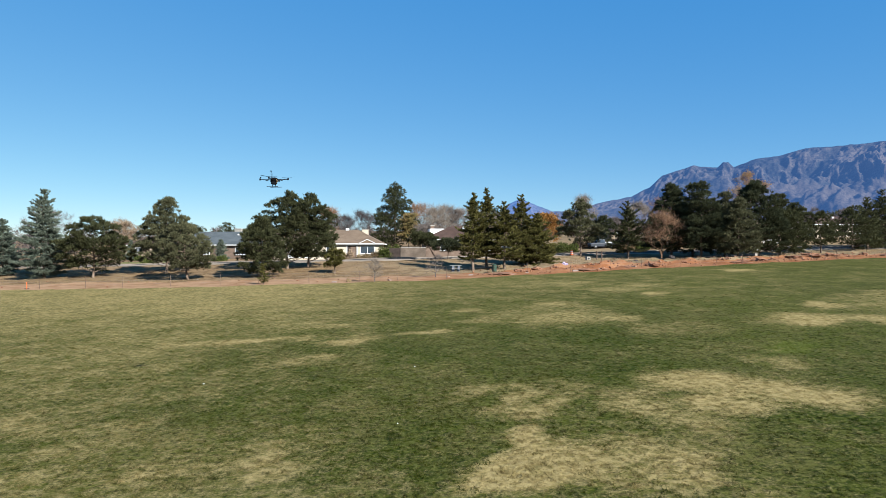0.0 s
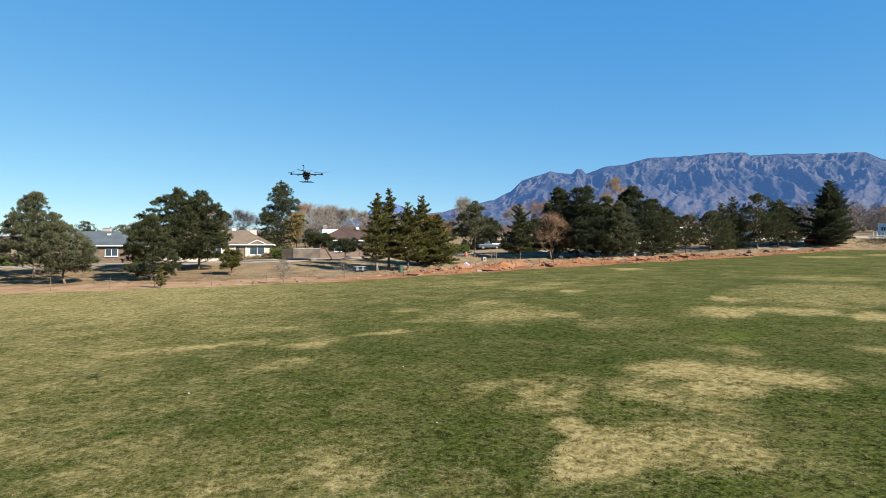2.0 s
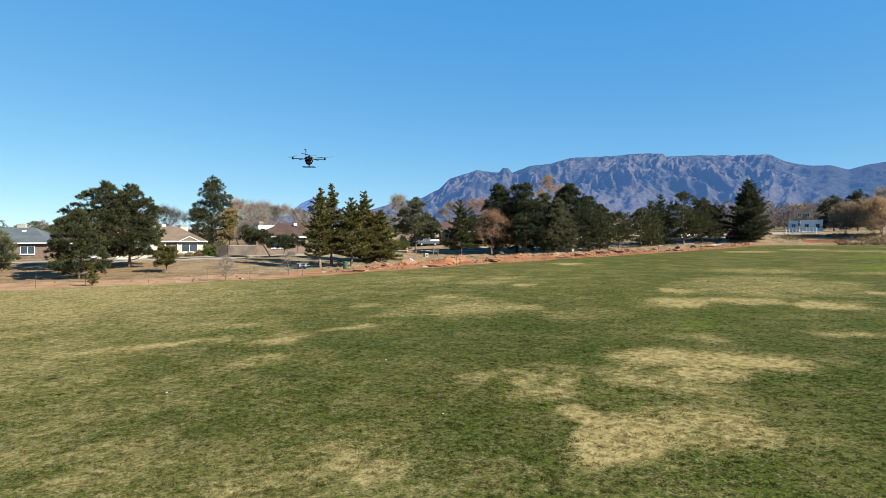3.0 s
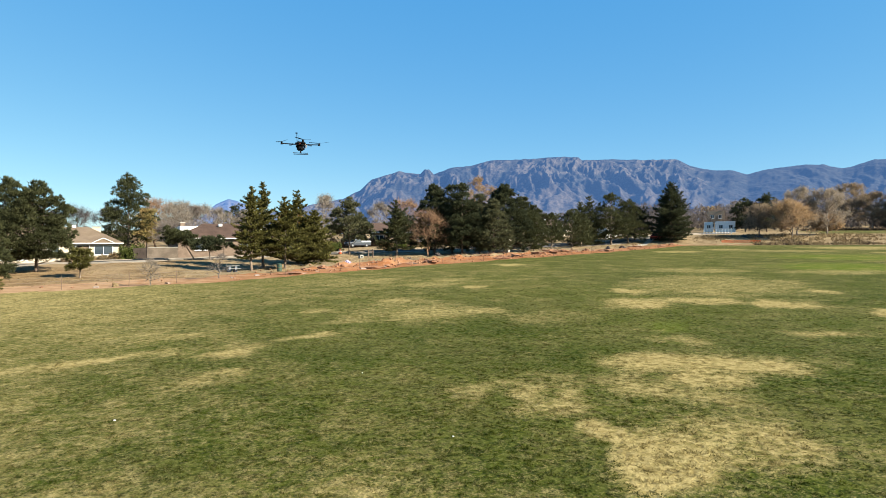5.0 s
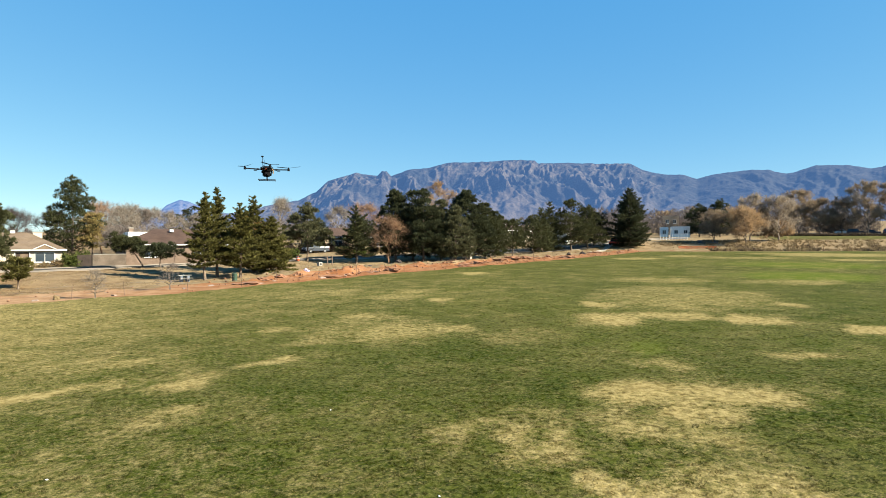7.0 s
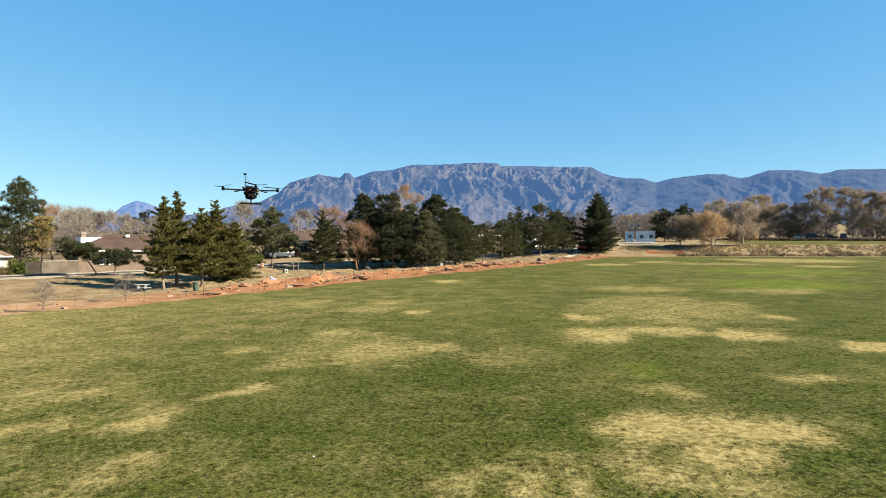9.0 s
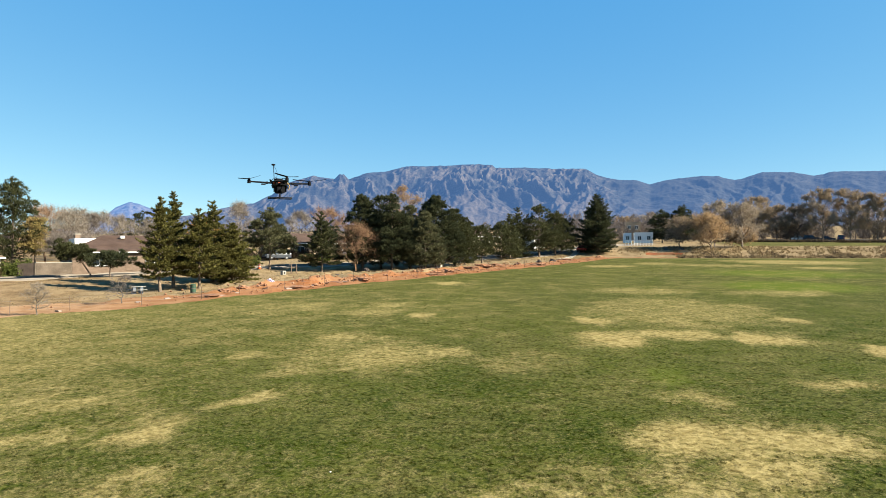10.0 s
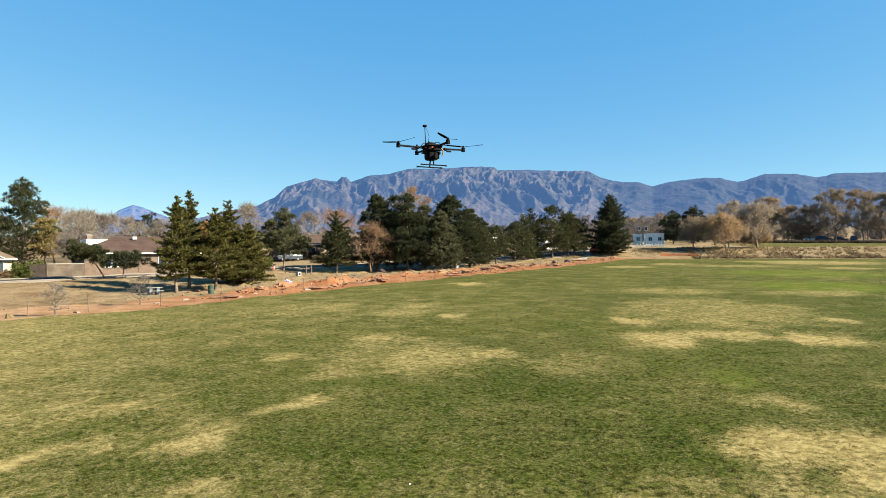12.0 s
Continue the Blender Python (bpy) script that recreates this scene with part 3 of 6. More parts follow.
# ---------------------------------------------------------------- mountains
RIDGE_AZ = [-30, 0, 4.6, 5.6, 6.6, 7.4, 9.5, 11.5, 13.8, 16.1, 17.5, 18.6, 19.8, 21.0, 22.0, 22.8, 23.2, 23.6, 24.0, 25.6, 27.1, 29.1, 31.0, 33.0, 35.0, 36.5, 36.8,
            39.4, 41.9, 44.5, 45.7, 47.5, 48.7, 49.8, 51.2, 53.8, 55.1, 56.3, 58.3, 60.3, 61.8, 63.1, 66.4, 72, 80, 95, 110]
RIDGE_EL = [1.0, 1.6, 2.84, 3.87, 4.30, 4.10, 3.23, 3.35, 4.0, 4.39, 5.13, 6.10, 6.45, 6.81, 6.63, 6.54, 6.98, 6.96, 6.52, 7.10, 7.20, 7.69, 7.68, 7.76, 7.84, 7.76, 7.47,
            7.46, 7.29, 7.21, 6.54, 6.14, 6.10, 5.72, 6.04, 6.23, 6.12, 5.74, 6.29, 6.16, 5.80, 6.01, 5.84, 5.7, 5.0, 4.0, 2.0]


def mountains():
    """The range as one land form: a stepped slope whose spurs push forward and canyons cut back, with crags high up."""
    az = np.concatenate([np.arange(-12, 3, 0.4), np.arange(3, 69, 0.084), np.arange(69, 96, 0.5)])
    uu = np.concatenate([np.linspace(-0.12, 0.28, 26), np.linspace(0.29, 1.0, 100), [1.03, 1.08, 1.16]])
    top = np.interp(az, RIDGE_AZ, RIDGE_EL) + np.array([noise.fractal(Vector((a * 1.9, 0.3, 7.0)), 1.0, 2.0, 4) for a in az]) * 0.045
    foot, crest, base_el = 2750.0, 4000.0, 1.5
    up = np.array([-0.3, -0.1, 0.0, 0.14, 0.32, 0.50, 0.62, 0.74, 0.86, 0.95, 1.0, 1.2])
    pp = np.array([0.0, 0.02, 0.05, 0.13, 0.27, 0.43, 0.58, 0.74, 0.90, 0.975, 1.0, 0.90])
    nr, nc = len(uu), len(az)
    spur, knoll, crag, fine = (np.zeros((nr, nc)) for _ in range(4))
    for i, u in enumerate(uu):
        y = foot + (crest - foot) * u
        for j, a in enumerate(az):
            x = a * 58.0
            w = noise.noise(Vector((x / 420.0, y / 500.0, 3.0))) * 0.9
            spur[i, j] = noise.ridged_multi_fractal(Vector((x / 330.0 + w + 0.35 * u, y / 820.0 + w * 0.5, 1.0)), 0.9, 2.1, 5, 1.0, 2.0) - 1.15
            knoll[i, j] = noise.ridged_multi_fractal(Vector((x / 150.0 + w, y / 190.0 - w, 5.0)), 0.85, 2.1, 4, 1.0, 2.0) - 1.15
            if u > 0.3:
                crag[i, j] = noise.ridged_multi_fractal(Vector((x / 48.0 + w * 2, y / 90.0, 9.0)), 0.75, 2.2, 4, 1.0, 2.0) - 1.15
            fine[i, j] = noise.noise(Vector((x / 200.0, y / 260.0, 12.0)))
    U, A = uu[:, None], az[None, :]
    env = np.clip(np.sin(np.pi * np.clip(0.10 + 0.92 * U, 0, 1)), 0, 1) ** 0.7 * smooth(-0.12, 0.1, U)
    calm = 1 - 0.55 * smooth(43, 50, A)
    cliffs = smooth(0.48, 0.72, U) * (1 - smooth(0.93, 1.0, U)) * (0.35 + 1.1 * np.clip(0.5 + fine, 0, 1)) * (1 - 0.75 * smooth(43, 50, A))
    ue = U + env * (0.125 * spur + 0.078 * knoll) * calm
    ue = np.minimum(ue, U + (1 - U) * 0.75)
    h = np.interp(ue, up, pp) + env * 0.026 * knoll * calm + cliffs * 0.034 * crag
    r = foot + (crest - foot) * U - cliffs * 20 * crag
    tall = h / r
    tall = tall / tall.max(axis=0, keepdims=True)
    el = np.radians(base_el + (top[None, :] - base_el) * tall)
    q = np.radians(A)
    co = np.stack([r * np.sin(q), r * np.cos(q), 6.0 + r * np.tan(el)], axis=-1)
    i = np.arange(nr * nc).reshape(nr, nc)
    f = np.stack([i[:-1, :-1], i[:-1, 1:], i[1:, 1:], i[1:, :-1]], axis=-1).reshape(-1, 4)
    me = mesh_np("mountains", co.reshape(-1, 3), f, True)
    lay = me.attributes.new("skin", "FLOAT_VECTOR", "POINT")
    lay.data.foreach_set("vector", np.stack([np.broadcast_to(A, h.shape), np.broadcast_to(U, h.shape), cliffs * (crag + 0.6) + 0.35 * np.maximum(knoll, 0)], axis=-1).astype(np.float32).ravel())
    m = Mat("hazed_mountain_granite", 0.95, 0.0, 0.1)
    s = m.t.nodes.new("ShaderNodeAttribute")
    s.attribute_name = "skin"
    sep = m.t.nodes.new("ShaderNodeSeparateXYZ")
    m.link(s.outputs["Vector"], sep.inputs[0])
    n1, n2, n3 = m.noise(0.006, 6.0, 0.6), m.noise(0.03, 6.0, 0.65), m.noise(0.11, 4.0, 0.6)
    speck = m.math("ADD", m.math("MULTIPLY", n2, 0.55), m.math("MULTIPLY", n3, 0.45))
    rock = m.mix(m.span(speck, 0.38, 0.62), (0.021, 0.019, 0.017), (0.065, 0.053, 0.043))
    wood = m.mix(m.span(speck, 0.40, 0.62), (0.009, 0.011, 0.011), (0.023, 0.022, 0.020))
    scrub = m.mix(m.span(speck, 0.38, 0.62), (0.022, 0.019, 0.016), (0.055, 0.044, 0.035))
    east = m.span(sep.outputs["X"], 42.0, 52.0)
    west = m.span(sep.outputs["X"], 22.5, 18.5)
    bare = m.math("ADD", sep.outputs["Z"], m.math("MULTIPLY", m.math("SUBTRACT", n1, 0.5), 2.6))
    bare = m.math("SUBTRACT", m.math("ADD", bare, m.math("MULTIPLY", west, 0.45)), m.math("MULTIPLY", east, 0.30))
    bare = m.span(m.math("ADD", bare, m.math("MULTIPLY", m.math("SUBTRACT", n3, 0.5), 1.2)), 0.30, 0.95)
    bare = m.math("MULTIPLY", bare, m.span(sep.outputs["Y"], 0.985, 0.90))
    low = m.span(m.math("ADD", sep.outputs["Y"], m.math("MULTIPLY", m.math("SUBTRACT", n1, 0.5), 0.5)), 0.62, 0.40)
    low = m.math("MULTIPLY", low, m.math("SUBTRACT", 1.0, m.math("MULTIPLY", east, 0.7)))
    m.base(m.mix(bare, m.mix(low, wood, scrub), rock))
    m.bump(speck, 0.5, 9.0)
    # air haze put in as blue emission, stronger on the far western peak
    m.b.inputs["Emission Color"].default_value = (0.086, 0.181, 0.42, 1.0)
    m.link(m.math("ADD", HAZE_GLOW, m.math("MULTIPLY", m.span(sep.outputs["X"], 10.5, 7.5), 0.20)), m.b.inputs["Emission Strength"])
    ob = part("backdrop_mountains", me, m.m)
    tagged(ob, "granite mountain range with rocky spurs under painted blue haze", "mountains", kind="structure")


HAZE_GLOW = 0.20
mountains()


# ---------------------------------------------------------------- street
def ribbon(name, x0, x1, off0, off1, lift, material, label, category, thick=0.0):
    """A strip that follows the field's edge at a distance, laid on the ground."""
    xs = np.arange(x0, x1 + 0.1, 1.5)
    mid = street(xs)
    rows = []
    for k in range(5):
        o = off0 + (off1 - off0) * k / 4
        y = mid + o
        rows.append(np.stack([xs, y, gz(xs, y) + lift], axis=-1))
    top = np.array(rows)
    n, k = top.shape[:2]
    v = np.concatenate([top.reshape(-1, 3), (top - [0, 0, thick + 0.3]).reshape(-1, 3)])
    i = np.arange(n * k).reshape(n, k)
    f = [np.stack([i[:-1, :-1], i[:-1, 1:], i[1:, 1:], i[1:, :-1]], axis=-1).reshape(-1, 4)]
    for line in (i[0], i[-1][::-1], i[:, 0][::-1], i[:, -1]):
        f.append(np.stack([line[1:], line[:-1], line[:-1] + n * k, line[1:] + n * k], axis=-1))
    return tagged(part(name, mesh_np(name, v, np.concatenate(f), False), material), label, category, kind="structure")


def street(x):
    return np.interp(x, [-140, -60, -12, 5, 24, 50, 100, 150], [117, 112.0, 109.6, 110.4, 113.2, 116.2, 127.0, 142.0])


ribbon("pavement_near", -140, 150, -1.6, -0.2, 0.10, SIDEWALK, "pale concrete sidewalk along the bank", "sidewalk")
ribbon("kerb_near", -140, 150, -0.2, 0.0, 0.16, SIDEWALK, "pale concrete kerb", "kerb")
ribbon("road", -140, 150, 0.0, 4.6, 0.03, ASPHALT, "grey asphalt residential street", "road")
ribbon("kerb_far", -140, 150, 4.6, 4.8, 0.16, SIDEWALK, "pale concrete kerb", "kerb")
ribbon("pavement_far", -140, 150, 4.8, 6.0, 0.10, SIDEWALK, "pale concrete sidewalk before the houses", "sidewalk")


# ---------------------------------------------------------------- houses
def on_ground(x, y, turn=0.0, dz=0.0):
    return pose(x, y, float(gz(x, y)) + dz, 0, 0, turn)


def hip_roof(w, d, rise, hip, over=0.55, z=0.0, thick=0.14):
    """A hip roof over w x d; hip: how far the ridge's ends stand in from the eaves' ends."""
    bm = bmesh.new()
    x, y = w / 2 + over, d / 2 + over
    lo = [bm.verts.new(p) for p in ((-x, -y, z), (x, -y, z), (x, y, z), (-x, y, z))]
    hi = [bm.verts.new(p) for p in ((-x, -y, z + thick), (x, -y, z + thick), (x, y, z + thick), (-x, y, z + thick))]
    a, b = bm.verts.new((-x + hip, 0, z + rise)), bm.verts.new((x - hip, 0, z + rise))
    bm.faces.new(lo[::-1])
    for i in range(4):
        j = (i + 1) % 4
        bm.faces.new((lo[i], lo[j], hi[j], hi[i]))
    bm.faces.new((hi[0], hi[1], b, a))
    bm.faces.new((hi[2], hi[3], a, b))
    bm.faces.new((hi[1], hi[2], b))
    bm.faces.new((hi[3], hi[0], a))
    return bm


def shingle_courses(w, d, rise, hip, over, z, n, side):
    """Overlapping courses on one long slope, a little proud of the roof."""
    v, f = [], []
    x, y = w / 2 + over, d / 2 + over
    for i in range(n):
        t0, t1 = i / n, (i + 1) / n
        for t, up in ((t0, 0.05), (t1, 0.015)):
            xx = x - hip * t
            v += [(-xx, side * -(y - y * t), z + 0.14 + (rise - 0.14) * t + up), (xx, side * -(y - y * t), z + 0.14 + (rise - 0.14) * t + up)]
        v += [(v[-4][0], v[-4][1], v[-4][2] - 0.05), (v[-3][0], v[-3][1], v[-3][2] - 0.05)]
        b = i * 6
        f += [(b, b + 1, b + 3, b + 2), (b + 4, b + 5, b + 1, b)]
    return mesh_np("courses", v, f)


def window_on(house, x, y, z, w, h, name="window"):
    """A window in the front wall (facing -y of the house), with frame, sill and mullion."""
    win = part(name, boxed(-w / 2, 0.02, 0, w / 2, 0.06, h), GLASS_DARK, house, "dark glass window", pose(x, y, z))
    bm = bmesh.new()
    for a in ((-w / 2 - 0.08, -0.04, -0.08, -w / 2, 0.09, h + 0.08), (w / 2, -0.04, -0.08, w / 2 + 0.08, 0.09, h + 0.08), (-w / 2, -0.04, h, w / 2, 0.09, h + 0.08), (-w / 2, -0.04, -0.08, w / 2, 0.09, 0), (-0.03, -0.02, 0, 0.03, 0.019, h)):
        box(bm, *a)
    part("window_frame", bm, WHITE, win, "white window frame")
    part("window_sill", boxed(-w / 2 - 0.12, -0.14, -0.16, w / 2 + 0.12, -0.05, -0.085), WHITE, win)
    return win


def garage_door(house, x, y, w=4.8, h=2.1):
    door = part("garage_door", boxed(-w / 2, 0.0, 0, w / 2, 0.05, h), WHITE, house, "white panelled garage door", pose(x, y - 0.06, 0.02))
    for r in range(4):
        for c in range(8):
            part("panel", boxed(-w / 2 + 0.07 + c * w / 8, -0.025, 0.06 + r * h / 4, -w / 2 - 0.05 + (c + 1) * w / 8, -0.002, (r + 1) * h / 4 - 0.05, 0.01), WHITE, door)
    return door


def house(label, x, y, turn, w, d, wall_h, rise, hip, wall, roof, openings, extras=(), trim=WHITE, dz=0.0):
    h = thing("house", label, "house", on_ground(x, y, turn, dz))
    bm = bmesh.new()
    box(bm, -w / 2, -d / 2, -0.6, w / 2, d / 2, wall_h)
    part("wall", bm, wall, h)
    part("roof", hip_roof(w, d, rise, hip, 0.6, wall_h), roof, h, "shingled hip roof")
    for side in (1, -1):
        part("shingle_rest", shingle_courses(w, d, rise, hip, 0.6, wall_h, 14, side), roof, h)["kind"] = "stuff"
    bm = bmesh.new()
    ox, oy = w / 2 + 0.6, d / 2 + 0.6
    for a in ((-ox - 0.03, -oy - 0.03, ox + 0.03, -oy), (-ox - 0.03, oy, ox + 0.03, oy + 0.03), (-ox - 0.03, -oy, -ox, oy), (ox, -oy, ox + 0.03, oy)):
        box(bm, a[0], a[1], wall_h - 0.03, a[2], a[3], wall_h + 0.13)
    part("fascia", bm, trim, h, "white fascia board")
    for o in openings:
        kind, ax = o[0], o[1]
        if kind == "garage":
            garage_door(h, ax, -d / 2, o[2])
        elif kind == "porch":
            # a flat dark panel paints in the entry's shade, with the door in front
            part("entry_shade_panel", boxed(ax - o[2] / 2, -d / 2 - 0.02, 0.0, ax + o[2] / 2, -d / 2 + 0.02, 2.3), SHADE_AND_GATE, h, "flat dark panel painted as the entry's shade")
            part("porch_beam", boxed(ax - o[2] / 2 - 0.12, -d / 2 - 0.10, 2.30, ax + o[2] / 2 + 0.12, -d / 2 + 0.04, 2.45), trim, h)
            for e in (-1, 1):
                part("porch_post", boxed(ax + e * (o[2] / 2 + 0.06) - 0.06, -d / 2 - 0.10, 0.0, ax + e * (o[2] / 2 + 0.06) + 0.06, -d / 2 + 0.03, 2.30), trim, h)
            door = part("door", boxed(-0.46, -0.03, 0, 0.46, 0.0, 2.05, 0.01), BRICK_WALL, h, "brown front door", pose(ax + 0.2, -d / 2 - 0.021, 0.02))
            part("door_panel", boxed(-0.30, -0.045, 1.1, 0.30, -0.031, 1.8, 0.005), BRICK_WALL, door)
        elif kind == "door":
            door = part("door", boxed(-0.48, -0.05, 0, 0.48, 0.0, 2.05, 0.01), BRICK_WALL, h, "brown front door", pose(ax, -d / 2 - 0.02, 0.02))
            bm = bmesh.new()
            bmesh.ops.create_icosphere(bm, subdivisions=1, radius=0.045, matrix=Matrix.Translation((0.38, -0.09, 1.0)))
            part("door_handle", bm, GUNMETAL, door)
        else:
            window_on(h, ax, -d / 2 - 0.03, 0.9, o[2], 1.25)
    for e in extras:
        if e[0] == "chimney":
            _, ex, ey, ez, ew, mat = e
            c = part("chimney", boxed(ex - ew / 2, ey - 0.4, wall_h, ex + ew / 2, ey + 0.4, ez), mat, h, "chimney stack")
            part("cap", boxed(ex - ew / 2 - 0.08, ey - 0.48, ez, ex + ew / 2 + 0.08, ey + 0.48, ez + 0.12), CONCRETE, c)
        elif e[0] == "vent":
            part("roof_vent", boxed(e[1] - 0.3, e[2] - 0.3, e[3] - 0.4, e[1] + 0.3, e[2] + 0.3, e[3], 0.04), WHITE, h, "white roof vent")
        elif e[0] == "cooler":
            c = part("roof_cooler", boxed(e[1] - 0.5, e[2] - 0.5, e[3] - 0.6, e[1] + 0.5, e[2] + 0.5, e[3] + 0.45, 0.05), WHITE, h, "white rooftop cooler")
        elif e[0] == "gable":
            _, ex, gw, gh, gd = e
            bm = bmesh.new()
            y0, z0 = -d / 2 - 0.66, wall_h + 0.16
            p = [bm.verts.new(q) for q in ((ex - gw / 2, y0, z0), (ex + gw / 2, y0, z0), (ex, y0, z0 + gh), (ex - gw / 2, y0 + gd, z0), (ex + gw / 2, y0 + gd, z0), (ex, y0 + gd, z0 + gh))]
            for q in ((0, 1, 2), (5, 4, 3), (0, 2, 5, 3), (1, 4, 5, 2), (0, 3, 4, 1)):
                bm.faces.new([p[i] for i in q])
            part("front_gable", bm, roof, h)
            bm = bmesh.new()
            for s in (-1, 1):
                rod(bm, (ex + s * (gw / 2 + 0.1), y0 - 0.05, z0 - 0.02), (ex, y0 - 0.05, z0 + gh + 0.06), 0.06, n=4)
            part("bargeboard", bm, WHITE, h, "white bargeboard")
        elif e[0] == "block":
            _, x0, y0, x1, y1, z0, z1, mat = e
            part("upper_wall", boxed(x0, y0, z0, x1, y1, z1, 0.05), mat, h, "white parapet wall")
    return h


house("cream stucco house with tan shingle roof and white garage door", -21.2, 124.6, 1.5, 19.0, 12.0, 2.55, 2.75, 5.0, CREAM, SHINGLE_TAN,
      [("garage", -5.2, 4.9), ("porch", 4.5, 1.7), ("window", 7.3, 2.4), ("window", 0.6, 1.4)],
      [("gable", 7.3, 2.8, 0.65, 2.4), ("chimney", 6.2, 1.6, 5.35, 1.2, CREAM), ("vent", 3.0, -0.2, 5.6)])
house("brown hip-roofed house with white parapet and brick chimney", 5.4, 124.0, 5.0, 18.0, 12.0, 2.7, 2.7, 5.6, BRICK_WALL, SHINGLE_BROWN,
      [("window", -5.5, 1.8), ("door", -1.5), ("window", 2.0, 2.4), ("window", 5.6, 1.6)],
      [("block", -8.0, -1.0, -4.6, 4.8, 2.0, 4.9, WHITE), ("chimney", -7.4, 0.6, 5.5, 0.7, BRICK_WALL), ("vent", -1.6, -1.6, 5.3), ("cooler", 5.2, -2.4, 4.7)])
house("grey-roofed ranch house with brick walls behind the pines", -46.0, 138.0, -9.0, 19.0, 12.0, 2.7, 2.9, 5.0, BRICK_WALL, SHINGLE_GREY,
      [("window", -6.0, 1.8), ("window", -1.0, 1.4), ("door", 2.4), ("window", 6.4, 2.2)], [("chimney", 2.0, 2.0, 6.2, 1.4, CONCRETE), ("vent", 4.0, -1.6, 5.1)])
house("low tan house with a brown roof and chimney", -65.0, 153.0, -6.0, 13.0, 11.0, 2.7, 2.1, 4.5, TAN_WALL, SHINGLE_BROWN,
      [("window", -3.5, 1.2), ("door", 0.5)], [("chimney", 2.8, 1.0, 6.4, 1.1, TAN_WALL)])
house("tan house with a brown roof behind a bare hedge", 45.0, 152.0, 8.0, 17.0, 12.0, 2.8, 2.4, 5.0, TAN_WALL, SHINGLE_BROWN,
      [("window", -5.0, 2.0), ("door", 0.0), ("window", 5.5, 2.0)], [("chimney", 4.0, 1.0, 5.9, 0.9, TAN_WALL)])
house("cream house with a tan roof behind the pines", 68.0, 150.0, 12.0, 17.0, 11.0, 2.8, 2.6, 5.0, CREAM, SHINGLE_TAN,
      [("window", -5.0, 2.2), ("door", -1.0), ("garage", 4.2, 4.9)], [("chimney", 3.0, 1.0, 6.0, 1.0, BRICK_WALL)])
house("pale house with a brown roof across the street", 92.0, 158.0, 16.0, 16.0, 11.0, 2.8, 2.4, 5.0, CREAM, SHINGLE_BROWN,
      [("window", -4.5, 2.2), ("door", 0.0), ("window", 4.2, 2.2)], [("vent", 1.0, -1.5, 4.9)])


def flat_building(label, x, y, turn, w, d, height, wall, wins):
    """A flat-roofed stucco building with a low parapet."""
    h = thing("building", label, "building", on_ground(x, y, turn))
    part("wall", boxed(-w / 2, -d / 2, -0.8, w / 2, d / 2, height - 0.30, 0.03), wall, h)
    for x0, y0, x1, y1 in ((-w / 2, -d / 2, w / 2, -d / 2 + 0.25), (-w / 2, d / 2 - 0.25, w / 2, d / 2), (-w / 2, -d / 2 + 0.26, -w / 2 + 0.25, d / 2 - 0.26), (w / 2 - 0.25, -d / 2 + 0.26, w / 2, d / 2 - 0.26)):
        part("parapet", boxed(x0 - 0.02, y0 - 0.02, height - 0.30, x1 + 0.02, y1 + 0.02, height, 0.02), wall, h)
    for wx, wz, ww in wins:
        window_on(h, wx, -d / 2 - 0.03, wz, ww, 1.2)


flat_building("low white flat-roofed building behind the footbridge", 156.3, 151.5, -44.0, 5.4, 6.0, 3.3, WHITE, [(-1.4, 0.9, 1.0), (1.4, 0.9, 1.0)])
flat_building("small white stucco building behind the footbridge", 156.0, 157.8, -44.0, 2.4, 4.0, 3.1, WHITE, [(0.0, 0.9, 1.0)])
flat_building("two-storey tan flat-roofed building behind bare trees", 184.0, 180.5, -44.0, 5.4, 8.0, 6.9, TAN_WALL, [(-1.3, 4.2, 1.0), (1.3, 4.2, 1.0), (-1.3, 1.0, 1.0), (1.3, 1.0, 1.0)])


# ---------------------------------------------------------------- trees
def sides(kind, u):
    """How wide a crown is at the share u of its height."""
    if kind == "cone":
        return (1 - u) ** 0.8 * (0.55 + 0.45 * np.clip(u * 7, 0, 1)) + 0.03
    if kind == "spire":
        return np.clip(1 - u, 0, 1) ** 0.95 * np.clip(0.75 + u * 2.5, 0, 1) + 0.05
    if kind == "dome":
        return np.clip(0.66 + 1.8 * u, 0, 1) * np.clip(1 - np.abs(u) ** 1.85, 0, 1) ** 0.8 + 0.05
    if kind == "full":
        return np.clip(0.72 + 1.6 * u, 0, 1) * np.clip(1 - np.abs(u) ** 1.35, 0, 1) ** 0.85 + 0.04
    return np.sqrt(np.clip(1 - (2 * u - 0.9) ** 2 * 0.82, 0, 1)) * (1 - 0.30 * u)      # oval


